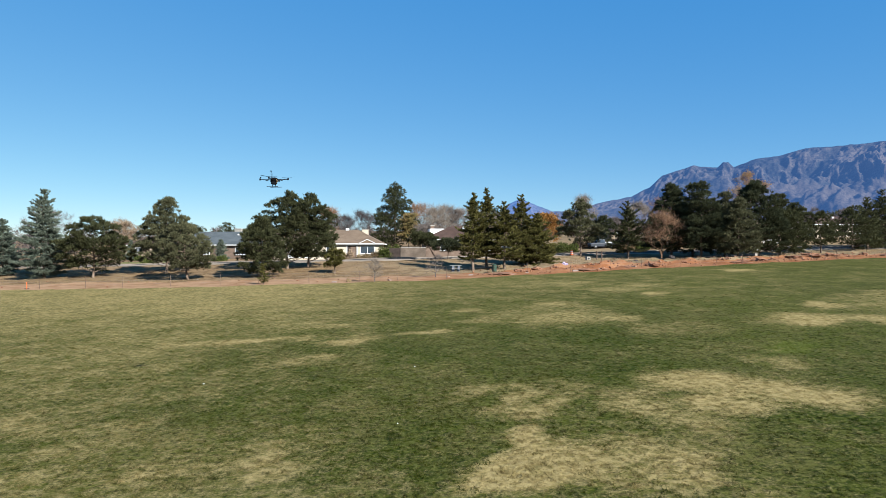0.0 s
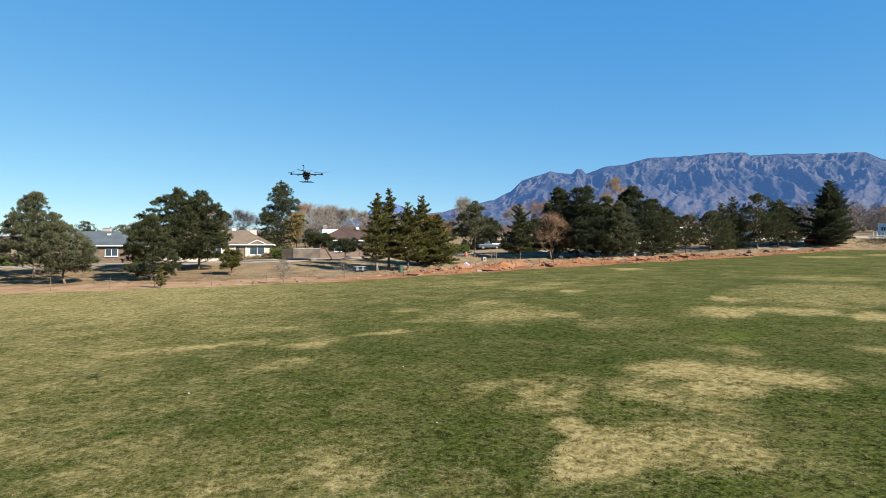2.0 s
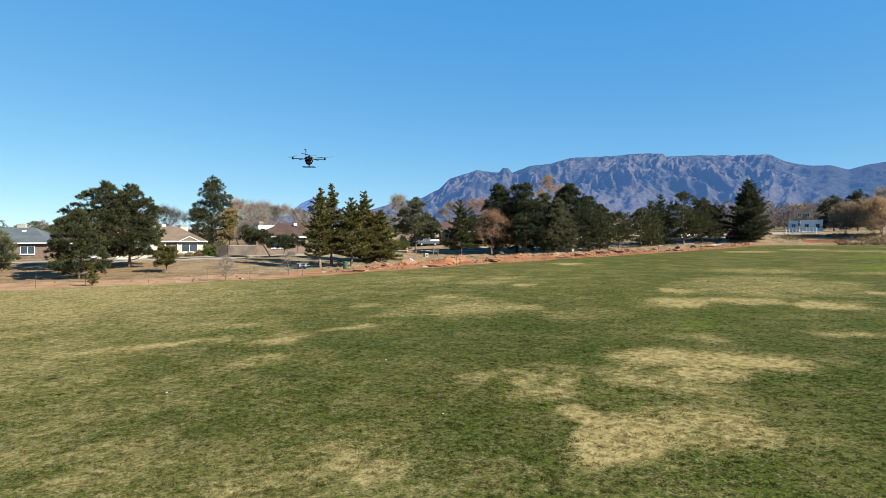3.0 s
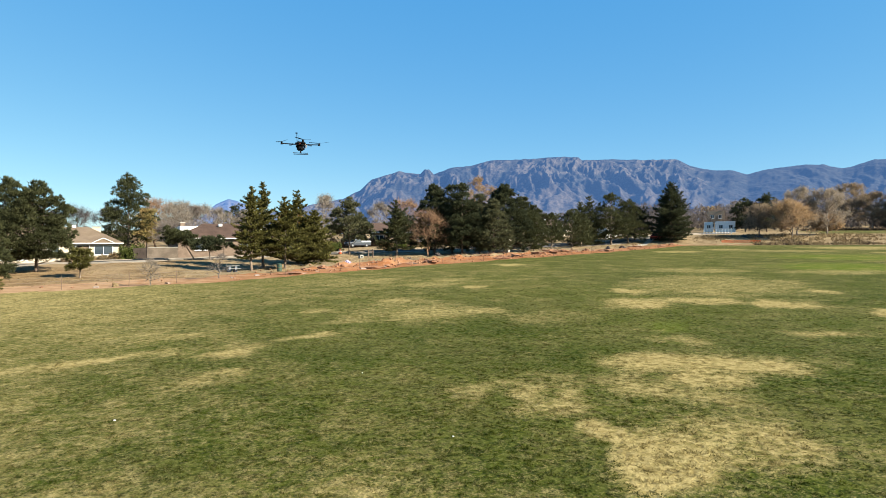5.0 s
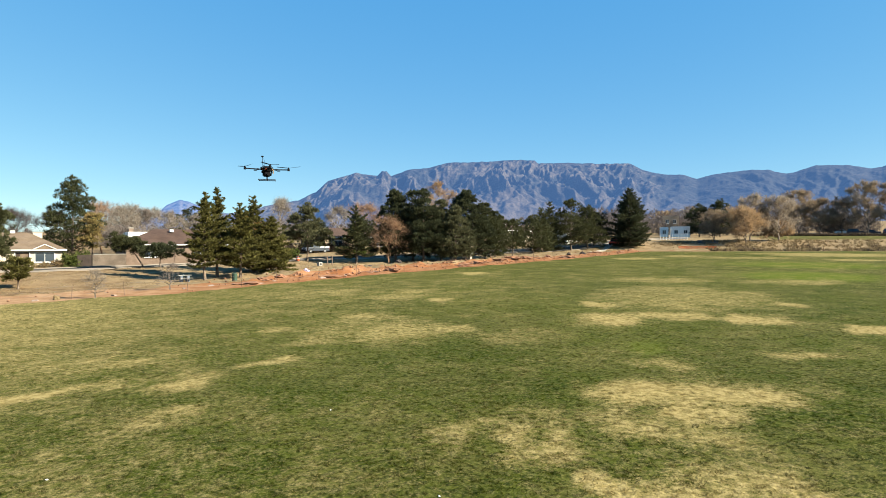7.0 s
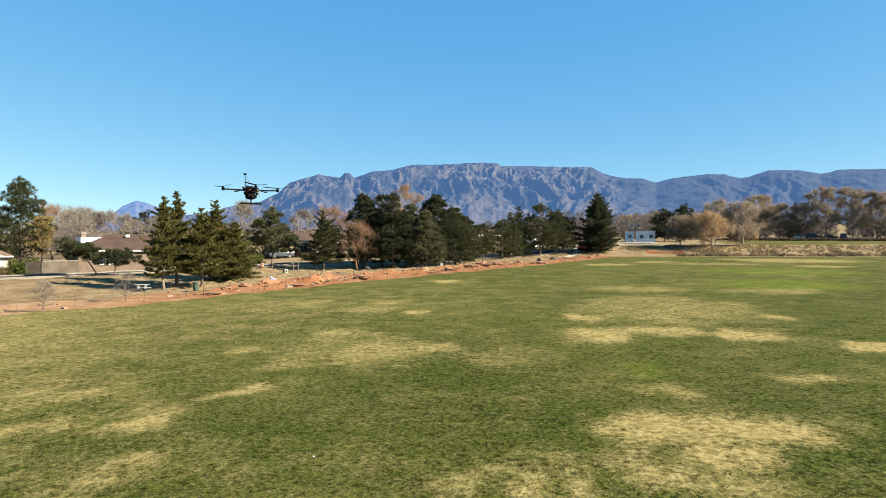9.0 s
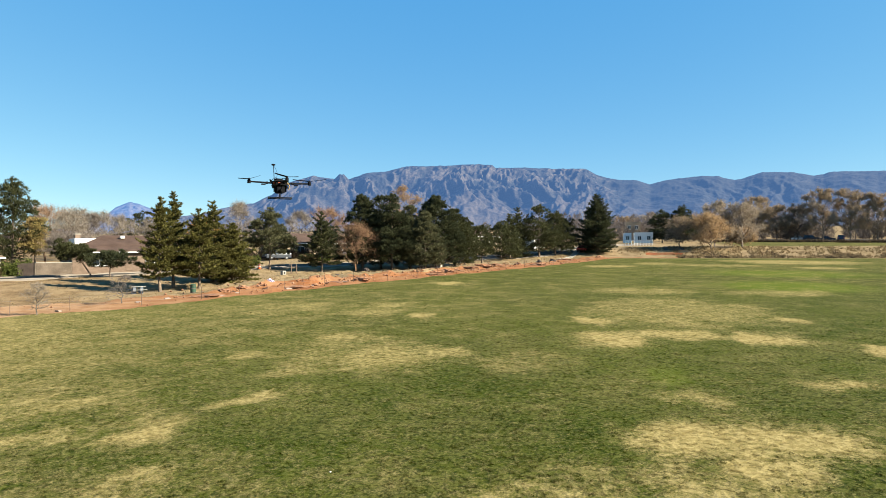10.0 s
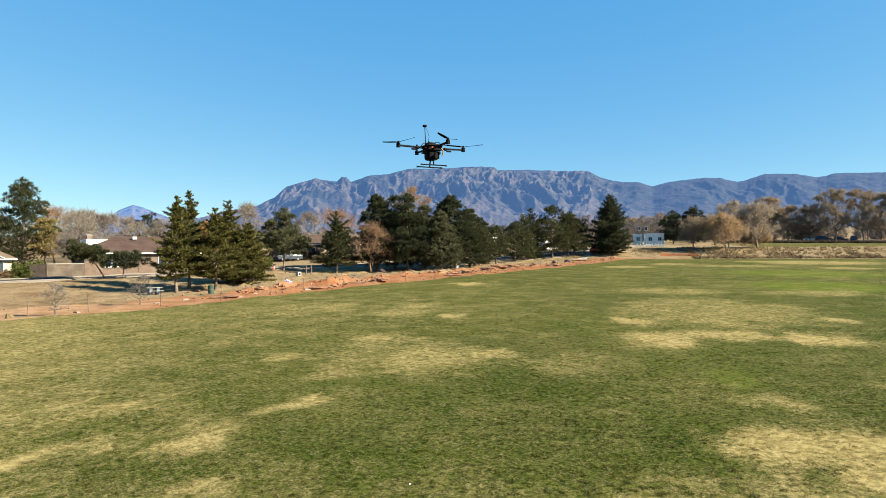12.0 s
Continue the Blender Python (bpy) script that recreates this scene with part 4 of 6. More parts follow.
def evergreen(x, y, h, r, kind, needles, bare=0.14, seed=1, lean=(0.0, 0.0), label="", name="pine_tree", density=1.0, trunk=None, bark=None):
    """A conifer: a tapered trunk, limbs, and a crown of needle sprays, in whorls or in rounded boughs."""
    rg = np.random.default_rng(seed)
    z0 = float(gz(x, y))
    tree = thing(name, label or "dark green pine tree on the dry bank", "tree", pose(x, y, z0 - 0.05), "park trees")
    tr = trunk or 0.012 * h + 0.03
    hs = np.linspace(0, 1, 9)
    wob = rg.normal(0, 0.04, (9, 2)) * (hs[:, None] > 0)
    pts = np.stack([lean[0] * hs ** 1.3, lean[1] * hs ** 1.3, h * hs * 0.97], axis=1) + np.concatenate([wob, np.zeros((9, 1))], axis=1) * r * 0.4
    rad = tr * (1 - hs) ** 0.8 + 0.015
    rad[0] *= 1.35
    c0 = bare * h
    R = 1.08 * r
    far = 1.35 if math.hypot(x, y) > 125 else 1.0
    c, o, balls, p0, p1, q0 = [], [], [], [], [], []

    def axis_at(z):
        return np.array([np.interp(z / h, hs, pts[:, 0]), np.interp(z / h, hs, pts[:, 1]), z])

    if kind in ("cone", "spire"):
        # whorls of branches, each a tapering plate of needle sprays with a lifted tip
        gap = (0.62 if kind == "cone" else 0.80) * (0.7 + 0.03 * h)
        rings = max(4, int((h - c0) / gap))
        for i in range(rings + 1):
            u = min(i / rings, 0.985)
            z = c0 + u * (h - c0)
            w = R * float(sides(kind, u))
            for j in range(max(3, int((5 + 0.8 * w) * density ** 0.4))):
                a = i * 1.13 + j * 2.39996 + rg.normal(0, 0.25)
                ln = max(w * rg.uniform(0.62, 1.10) * (1 + 0.16 * math.sin(2 * a + seed) + 0.10 * math.sin(3 * a + u * 6)), 0.16)
                droop = (-0.22 if kind == "cone" else -0.06) + 0.62 * u + rg.normal(0, 0.09)
                way = np.array([math.cos(a), math.sin(a), 0.0])
                foot = axis_at(np.clip(z + rg.normal(0, 0.22) * gap, 0.35, h * 0.985))
                n = max(2, int(ln * 4.6 / far * density ** 0.5 + 1.5))
                t = np.linspace(0.30 if ln > 0.8 else 0.1, 1.0, n) + rg.normal(0, 0.05, n)
                across = np.array([-way[1], way[0], 0.0])
                swing = rg.normal(0, 1, n) * (0.10 + 0.20 * ln * np.clip(t * (1.25 - t), 0, 1))
                lift = ln * (droop * t + 0.16 * t ** 3)
                c.append(foot + way * (ln * t)[:, None] + across * swing[:, None] + np.array([0, 0, 1.0]) * (lift + rg.normal(0, 0.04, n))[:, None])
                o.append(np.tile(way * 1.0 + [0, 0, 0.30 + 0.5 * u], (n, 1)) + across * np.sign(swing)[:, None] * 0.4)
                balls.append((0.15 + 0.07 * min(ln, 2.5)) * far * rg.uniform(0.8, 1.25, n) * (1.1 - 0.35 * t))
                p0.append(foot), p1.append(foot + way * ln * 0.9 + [0, 0, ln * (droop + 0.05)]), q0.append(0.012 + 0.010 * ln)
        c.append(np.stack([axis_at(z) for z in np.linspace(h * 0.93, h * 0.985, 4)])), o.append(np.tile([0, 0, 1.2], (4, 1))), balls.append(np.full(4, 0.12))
        flat, reach = 0.55, 0.55
    else:
        # rounded boughs set over a lumpy crown, with shady gaps between them
        big = (0.54 + 0.082 * r) * far
        n = max(12, int(1.60 * density ** 0.5 * 2 * math.pi * R * 0.72 * (h - c0) / (math.pi * big * big)))
        u = rg.uniform(0, 1, n * 5)
        u = u[rg.uniform(0, 1, n * 5) < sides(kind, u) * 0.9 + 0.12][:n]
        for i, w in enumerate(u):
            a = i * 2.39996 + rg.normal(0, 0.3)
            lump = noise.noise(Vector((math.cos(a) * 1.6, math.sin(a) * 1.6, w * h * 0.36 + seed * 7.3))) * (0.26 if kind == "full" else 0.38)
            deep = rg.uniform(0.82, 1.02) if rg.uniform() < 0.76 else rg.uniform(0.35, 0.8)
            wide = max((R * float(sides(kind, w)) * (1 + lump) - 0.35 * big) * deep, 0.05)
            z = c0 + 0.4 * big + w * (h - c0 - 0.75 * big)
            if w < 0.85 and rg.uniform() < 0.65:
                z = (round(z / (1.05 * big)) + rg.normal(0, 0.10)) * 1.05 * big
            way = np.array([math.cos(a), math.sin(a), 0.0])
            mid = axis_at(z) + way * wide + [0, 0, 0.04 * wide]
            out = way * (1.0 - 0.7 * w) + [0, 0, 0.35 + 0.75 * w]
            out /= np.linalg.norm(out)
            m, size = 9, big * rg.uniform(0.70, 1.15)
            off = rg.normal(0, 1, (m, 3)) * [0.50, 0.50, 0.15] * size
            off += out * np.clip(0.30 - 0.55 * (np.linalg.norm(off, axis=1) / size) ** 2, -0.5, 0.3)[:, None] * size
            c.append(mid + off)
            o.append(out + off / size * 0.7)
            balls.append(np.full(m, size * 0.40) * rg.uniform(0.75, 1.25, m))
            if rg.uniform() < 0.40:
                p0.append(axis_at(np.clip(z - 0.25 * wide - 0.2, 0.4 * c0 + 0.1, h * 0.93))), p1.append(mid - out * 0.2 * size), q0.append(0.016 + 0.011 * wide)
        flat, reach = 0.70, 0.0
    c, o, balls = np.concatenate(c), np.concatenate(o), np.concatenate(balls)
    p0, p1, q0 = np.array(p0), np.array(p1), np.array(q0)
    pm = (p0 + p1) / 2 - np.array([0, 0, 0.05]) * np.linalg.norm(p1 - p0, axis=1, keepdims=True)
    v, f = tubes(np.concatenate([pts[:-1], p0, pm]), np.concatenate([pts[1:], pm, p1]), np.concatenate([rad[:-1], q0, q0 * 0.7]), np.concatenate([rad[1:], q0 * 0.7, np.full(len(q0), 0.008)]), 5)
    part("trunk", mesh_np("trunk", v, f, True), bark or BARK, tree, "rough bark trunk with limbs")
    # needles: short blades over the upper and outer skin of each spray
    k = 21 if far > 1 else 33
    cc, oo = np.repeat(c, k, axis=0), np.repeat(o, k, axis=0)
    ball = np.repeat(balls, k)[:, None]
    q = rg.normal(size=cc.shape) + oo * 0.75 + [0, 0, 0.20]
    q /= np.linalg.norm(q, axis=1, keepdims=True) + 1e-9
    d = q * 0.55 + rg.normal(size=cc.shape) * 0.32 + oo * 0.55 + [0, 0, 0.15]
    d /= np.linalg.norm(d, axis=1, keepdims=True) + 1e-9
    s = np.cross(d, q + rg.normal(size=cc.shape) * 0.30)
    s /= np.linalg.norm(s, axis=1, keepdims=True) + 1e-9
    ln = ((0.09 + 0.60 * ball[:, 0]) * rg.uniform(0.6, 1.35, len(cc)))[:, None]
    wd = ln * 0.155 * rg.uniform(0.7, 1.3, (len(cc), 1))
    root = cc + q * ball * rg.uniform(0.40, 0.95, (len(cc), 1)) * [1.0, 1.0, flat] + oo * ball * rg.uniform(-1.0, 0.8, (len(cc), 1)) * reach
    v, f = np.stack([root - s * wd, root + s * wd, root + d * ln], axis=1).reshape(-1, 3), np.arange(3 * len(cc)).reshape(-1, 3)
    # the dim heart of the crown
    hn = int(26 * h * density)
    hu = rg.uniform(0.05, 0.88, hn)
    ha, hr = rg.uniform(0, 6.3, hn), R * sides(kind, hu) * 0.62 * np.sqrt(rg.uniform(0, 1, hn))
    heart = np.stack([hr * np.cos(ha) + lean[0] * hu, hr * np.sin(ha) + lean[1] * hu, c0 + hu * (h - c0)], axis=1)
    v2, f2 = fans(heart, rg, 6, 0.38, 0.085, 0.3)
    v, f = np.concatenate([v, v2]), np.concatenate([f, f2 + len(v)])
    v[:, 2] = np.maximum(v[:, 2], 0.12)
    part("crown", mesh_np("crown", v, f), needles, tree, "needle clumps")
    return tree


def bare_tree(x, y, h, r, bark, seed=1, leaves=None, leaf_n=0, leaf_size=0.22, label="", levels=None, trunk_share=0.22, stems=1, name="bare_tree", low=0.25, limbs=None, thin=None):
    rg = np.random.default_rng(seed)
    tree = thing(name, label or "leafless tree with fine grey twigs", "tree", pose(x, y, float(gz(x, y)) - 0.05), "background trees")
    segs, tips = [], []
    levels = levels or (4 if leaves or math.hypot(x, y) > 175 else 5)
    limbs = limbs or (4 if math.hypot(x, y) > 130 else 3)
    todo = []
    for k in range(stems):
        a = rg.uniform(0, 6.3)
        off = 0.16 * r * (stems > 1)
        p, d = np.array([0.0, 0.0, 0.0]), np.array([math.cos(a) * off, math.sin(a) * off, h * 0.95])
        rd = (0.016 * h + 0.03) / stems ** 0.5
        nodes = 8
        for j in range(nodes):
            q = d * (j + 1) / nodes + np.concatenate([rg.normal(0, 0.025, 2) * h * (j > 0), [0]])
            segs.append((p, q, rd * (1 - 0.85 * j / nodes), rd * (1 - 0.85 * (j + 1) / nodes)))
            p, share = q, (j + 1) / nodes
            if share > trunk_share:
                u = (share - trunk_share) / (1 - trunk_share)
                for _ in range(limbs):
                    b = rg.uniform(0, 6.3)
                    ln = r * (0.45 + 0.55 * math.sin(math.pi * min(1.0, 0.22 + 0.72 * u))) * rg.uniform(0.5, 0.72)
                    rise = 0.45 + 0.75 * u + rg.normal(0, 0.15)
                    e = np.array([math.cos(b), math.sin(b), rise])
                    todo.append((p, e / np.linalg.norm(e), ln * 0.8, rd * (1 - 0.8 * share) * 0.6, 1))
    while todo:
        p, d, ln, rd, lev = todo.pop()
        for k in range(2):
            q = p + d * ln / 2
            segs.append((p, q, rd * (1 - 0.2 * k), rd * (0.8 - 0.2 * k)))
            p = q
            d = d + rg.normal(0, 0.13, 3)
            d[2] += 0.05
            d /= np.linalg.norm(d)
            tips.append(p)
        if lev >= levels - 1:
            continue
        for k in range(3):
            e = d + rg.normal(0, 0.52, 3)
            e[2] += 0.08
            todo.append((p, e / np.linalg.norm(e), ln * rg.uniform(0.55, 0.82), rd * 0.6, lev + 1))
    p0, p1 = np.array([s[0] for s in segs]), np.array([s[1] for s in segs])
    r0, r1 = np.array([s[2] for s in segs]), np.array([s[3] for s in segs])
    # fit the branching to the tree's own height and spread
    sz = h / max(p1[:, 2].max(), 0.1)
    sr = r / max(np.percentile(np.hypot(p1[:, 0], p1[:, 1]), 97), 0.1)
    k = np.array([sr, sr, sz])
    thin = thin or max(0.012, 0.00015 * math.hypot(x, y))
    v, f = tubes(p0 * k, p1 * k, np.maximum(r0, thin), np.maximum(r1, thin), 3)
    if not leaves:
        # the finest twigs, a spray at each branch's end
        ends = p1[r1 <= np.percentile(r1, 70)] * k
        v2, f2 = fans(ends, rg, 3 if levels > 4 else 7, 0.085 * h if levels > 4 else 0.13 * h, thin * 0.7, 0.6)
        f = np.concatenate([np.stack([f[:, 0], f[:, 1], f[:, 2]], axis=1), np.stack([f[:, 0], f[:, 2], f[:, 3]], axis=1), f2 + len(v)])
        v = np.concatenate([v, v2])
    part("trunk", mesh_np("trunk", v, f), bark, tree, "trunk with branches and twigs")
    if leaves:
        t = np.array(tips) * k
        t = t[t[:, 2] > h * low * 0.8]
        c = t[rg.integers(0, len(t), leaf_n)] + rg.normal(0, 0.30, (leaf_n, 3))
        v, f = fans(c, rg, 3, leaf_size, leaf_size * 0.42, 0.0)
        part("crown", mesh_np("crown", v, f), leaves, tree, "dry autumn leaves")
    return tree


SPRUCE = "blue-green spruce with foliage to the ground"
PINE = "dense dark green pine standing on the dry bank"
WARM = "yellow-green spiky pine on the red dirt verge"
evergreen(-66.1, 98.0, 8.3, 3.4, "cone", NEEDLE_BLUE, 0.05, 11, label=SPRUCE, density=1.4, name="spruce_tree")
evergreen(-56.7, 92.8, 12.7, 3.6, "cone", NEEDLE_BLUE, 0.05, 12, label=SPRUCE, density=1.4, name="spruce_tree")
evergreen(-49.4, 92.2, 8.6, 4.8, "oval", NEEDLE, 0.12, 13, label=PINE)
evergreen(-33.1, 84.8, 7.2, 3.7, "oval", NEEDLE_GREY, 0.17, 14, lean=(-1.3, 0.3), label="leaning pine with a forked trunk on the bank")
evergreen(-40.3, 95.2, 10.9, 4.5, "full", NEEDLE_GREY, 0.10, 15, label="tall round-headed grey-green pine")
evergreen(-23.9, 86.0, 7.9, 3.1, "dome", NEEDLE, 0.06, 16, label=PINE)
evergreen(-23.1, 97.0, 11.4, 5.4, "dome", NEEDLE, 0.10, 17, label=PINE)
evergreen(-20.1, 97.4, 10.9, 4.2, "oval", NEEDLE, 0.12, 18, label=PINE)
evergreen(-20.2, 73.4, 2.2, 0.55, "cone", NEEDLE_WARM, 0.16, 19, label="small young pine beside the field", density=0.25)
evergreen(-14.8, 89.2, 3.7, 1.3, "oval", NEEDLE_WARM, 0.25, 20, label="small thin pine on the bank", density=0.8)
evergreen(4.1, 88.8, 10.5, 2.6, "spire", NEEDLE_WARM, 0.18, 21, label=WARM, density=1.15)
evergreen(6.2, 92.8, 11.3, 2.8, "spire", NEEDLE_WARM, 0.18, 22, label=WARM, density=1.15)
evergreen(8.4, 89.5, 9.2, 3.2, "spire", NEEDLE_WARM, 0.20, 23, label=WARM, density=1.1)
evergreen(11.6, 96.8, 10.2, 4.1, "spire", NEEDLE_WARM, 0.08, 24, label=PINE)
evergreen(13.7, 95.6, 7.6, 3.9, "cone", NEEDLE_WARM, 0.05, 25, label="broad low yellow-green pine on the bank", density=1.25)
evergreen(23.2, 110.2, 9.5, 3.6, "dome", NEEDLE_GREY, 0.20, 26, label="open grey-green pine with a bare trunk", density=0.8)
evergreen(30.0, 105.9, 9.3, 3.3, "spire", NEEDLE, 0.16, 27, label="layered pine with a pale lower trunk")
evergreen(37.3, 106.6, 11.9, 4.3, "full", NEEDLE_DARK, 0.06, 28, label=PINE)
evergreen(41.4, 108.3, 12.0, 4.0, "full", NEEDLE_DARK, 0.06, 29, label=PINE)
evergreen(40.8, 103.0, 12.4, 4.0, "full", NEEDLE_DARK, 0.12, 30, label=PINE)
evergreen(45.9, 106.4, 10.8, 3.6, "full", NEEDLE_GREY, 0.06, 31, label="grey-green pine with drooping limbs")
evergreen(45.6, 100.9, 9.6, 3.6, "full", NEEDLE_GREY, 0.05, 32, label="grey-green pine with drooping limbs")
evergreen(50.0, 104.6, 12.7, 5.2, "full", NEEDLE_DARK, 0.06, 33, label=PINE)
evergreen(54.4, 105.6, 10.2, 4.2, "full", NEEDLE, 0.07, 34, label=PINE)
evergreen(58.5, 108.5, 8.6, 2.8, "oval", NEEDLE, 0.14, 35, label=PINE)
evergreen(64.7, 111.8, 7.4, 2.7, "oval", NEEDLE, 0.16, 36, label=PINE)
evergreen(73.4, 117.0, 8.4, 4.0, "dome", NEEDLE, 0.08, 37, label=PINE)
evergreen(78.0, 120.0, 9.6, 3.9, "spire", NEEDLE, 0.06, 38, label=PINE)
evergreen(83.1, 123.6, 11.0, 4.2, "spire", NEEDLE, 0.06, 39, label=PINE)
evergreen(87.9, 122.1, 11.8, 4.5, "dome", NEEDLE, 0.06, 40, label=PINE)
evergreen(94.2, 123.8, 10.2, 4.2, "dome", NEEDLE, 0.07, 41, label=PINE)
evergreen(99.6, 127.7, 9.1, 4.0, "dome", NEEDLE_DARK, 0.05, 42, label=PINE)
evergreen(104.3, 120.4, 13.6, 5.9, "cone", NEEDLE_DARK, 0.04, 43, label="broad dark conifer at the end of the row", name="conifer_tree", density=1.8)
evergreen(159.6, 146.8, 10.2, 4.8, "dome", NEEDLE_DARK, 0.06, 44, label="broad dark evergreen beyond the field", density=1.8)
evergreen(162.3, 141.4, 11.4, 4.5, "dome", NEEDLE_DARK, 0.06, 45, label="broad dark evergreen beyond the field", density=1.8)
# junipers before the brown-roofed house
evergreen(-1.2, 109.0, 4.9, 2.5, "oval", NEEDLE, 0.42, 46, lean=(-3.4, 0.0), label="leaning juniper with a bent trunk", name="juniper_tree", density=1.5)
evergreen(0.9, 107.4, 3.3, 3.1, "oval", NEEDLE_DARK, 0.42, 47, label="low flat-topped dark juniper", name="juniper_tree", density=1.6)
# behind the houses
evergreen(-10.6, 143.5, 15.7, 5.1, "full", NEEDLE, 0.06, 48, label="tall dark green pine behind the cream house", name="tall_pine_tree", density=1.2)
evergreen(-7.4, 141.5, 9.4, 1.9, "oval", LEAF_OLIVE, 0.2, 49, label="yellowing tree beside the tall pine", name="yellow_tree")
evergreen(-74.6, 196.3, 7.9, 6.0, "dome", NEEDLE, 0.1, 50, label="far dark evergreen behind the houses", density=0.7)
evergreen(-66.0, 199.0, 8.4, 6.0, "dome", NEEDLE, 0.1, 51, label="far dark evergreen behind the houses", density=0.7)
evergreen(-57.0, 197.0, 7.9, 5.0, "dome", NEEDLE_GREY, 0.1, 52, label="far dark evergreen behind the houses", density=0.7)
evergreen(14.7, 186.4, 11.7, 4.3, "dome", NEEDLE_DARK, 0.1, 53, label="far dark evergreen behind the houses", density=0.7)
evergreen(21.0, 178.0, 9.2, 3.6, "dome", NEEDLE, 0.1, 54, label="far dark evergreen behind the houses", density=0.7)
evergreen(45.0, 140.0, 7.4, 3.6, "dome", NEEDLE_DARK, 0.1, 55, label="dark evergreen in a front garden")
evergreen(34.5, 141.0, 7.0, 3.0, "dome", NEEDLE_DARK, 0.1, 56, label="dark evergreen in a front garden")
evergreen(60.0, 138.0, 8.0, 3.6, "dome", NEEDLE_DARK, 0.1, 57, label="dark evergreen in a front garden")
evergreen(-42.0, 123.5, 3.9, 1.5, "cone", NEEDLE_BLUE, 0.03, 58, label="small blue spruce before the grey-roofed house", name="spruce_tree", density=1.6)
evergreen(-66.0, 138.0, 4.2, 1.4, "cone", NEEDLE_BLUE, 0.03, 59, label="small blue spruce before the brick house", name="spruce_tree", density=1.6)

GREYT = "leafless tree with fine grey twigs behind the houses"
bare_tree(34.7, 103.6, 7.4, 3.4, BARK_RED, 61, label="small bare reddish-brown tree before the pines", levels=4, trunk_share=0.16, stems=4, limbs=1, thin=0.013)
bare_tree(-7.7, 73.4, 2.6, 1.0, BARK_PALE, 62, label="thin leafless sapling on the dirt verge", levels=4, thin=0.006)
bare_tree(-0.9, 78.4, 2.7, 1.3, BARK_GREY, 63, label="bare grey sapling with a fan of fine twigs", levels=5, limbs=2, name="bare_sapling", trunk_share=0.2, thin=0.006)
bare_tree(-87.5, 145.7, 11.5, 6.0, BARK_GREY, 64, label=GREYT)
bare_tree(-83.9, 170.5, 9.6, 5.0, BARK_RED, 65, LEAF_BROWN, 4200, 0.20, "brown-leaved tree behind the houses")
bare_tree(-32.2, 187.2, 11.4, 4.4, BARK_RED, 66, label=GREYT)
bare_tree(-22.9, 183.6, 10.4, 5.6, BARK_DARK, 67, label="dark leafless tree behind the houses")
bare_tree(-15.0, 176.0, 9.8, 4.6, BARK_DARK, 68, label="dark leafless tree behind the houses")
bare_tree(-5.6, 160.0, 11.6, 5.2, BARK_RED, 69, label=GREYT)
bare_tree(0.2, 182.0, 11.4, 5.0, BARK_PALE, 70, label=GREYT)
bare_tree(5.5, 196.0, 11.0, 5.0, BARK_PALE, 71, label=GREYT)
bare_tree(14.7, 165.0, 8.8, 3.6, BARK_PALE, 72, label=GREYT)
bare_tree(-3.0, 134.0, 6.4, 3.4, BARK_GREY, 73, label="bare garden tree beside the block wall", stems=2)
bare_tree(29.1, 182.7, 8.6, 4.4, BARK_GREY, 74, LEAF_ORANGE, 3200, 0.30, "orange autumn tree behind the street", low=0.15)
bare_tree(43.1, 203.0, 13.1, 5.0, BARK_PALE, 75, label=GREYT)
bare_tree(55.6, 186.3, 10.4, 4.4, BARK_PALE, 76, label=GREYT)
bare_tree(64.0, 186.3, 11.4, 5.8, BARK_RED, 77, label="reddish leafless tree behind the houses")
bare_tree(77.7, 164.9, 17.4, 5.6, BARK_PALE, 78, LEAF_AMBER, 4200, 0.16, "tall orange-tinged cottonwood behind the pines", low=0.45)
bare_tree(237.0, 232.0, 10.5, 8.0, BARK_RED, 79, LEAF_BROWN, 1200, 0.5, GREYT)
bare_tree(252.0, 229.0, 12.0, 7.5, BARK_PALE, 80, LEAF_PALE, 900, 0.5, GREYT)
bare_tree(222.0, 240.0, 9.5, 8.0, BARK_RED, 81, LEAF_BROWN, 1200, 0.5, GREYT)
bare_tree(-27.5, 178.0, 9.0, 4.6, BARK_DARK, 94, label="dark leafless tree behind the houses")
bare_tree(-1.5, 156.0, 10.4, 4.4, BARK_PALE, 95, label=GREYT)
bare_tree(2.5, 170.0, 10.2, 4.6, BARK_GREY, 96, label=GREYT)
bare_tree(9.5, 182.0, 9.6, 4.6, BARK_PALE, 97, label=GREYT)
bare_tree(-40.0, 190.0, 9.4, 4.6, BARK_GREY, 98, label=GREYT)
# the trees beyond the east end of the field
bare_tree(125.0, 113.6, 7.7, 3.5, BARK_GREY, 82, LEAF_BROWN, 3515, 0.16, "brown half-bare tree on the far bank", stems=2)
bare_tree(125.9, 105.5, 8.6, 5.3, BARK_DARK, 83, LEAF_GOLD, 8904, 0.18, "golden-leaved tree on the far bank", stems=2, low=0.15)
bare_tree(131.5, 108.6, 11.2, 4.9, BARK_GREY, 84, LEAF_PALE, 6327, 0.18, "pale straw-coloured cottonwood on the far bank", low=0.2, trunk_share=0.15)
bare_tree(136.0, 104.2, 10.5, 4.9, BARK_GREY, 85, LEAF_PALE, 5975, 0.18, "pale straw-coloured cottonwood on the far bank", low=0.2, trunk_share=0.15)
bare_tree(139.2, 106.5, 4.7, 3.3, BARK_DARK, 86, LEAF_GOLD, 4217, 0.18, "low golden bush on the far bank", stems=3, low=0.1)
RUSTY = "tall rust-brown cottonwood by the parking lot"
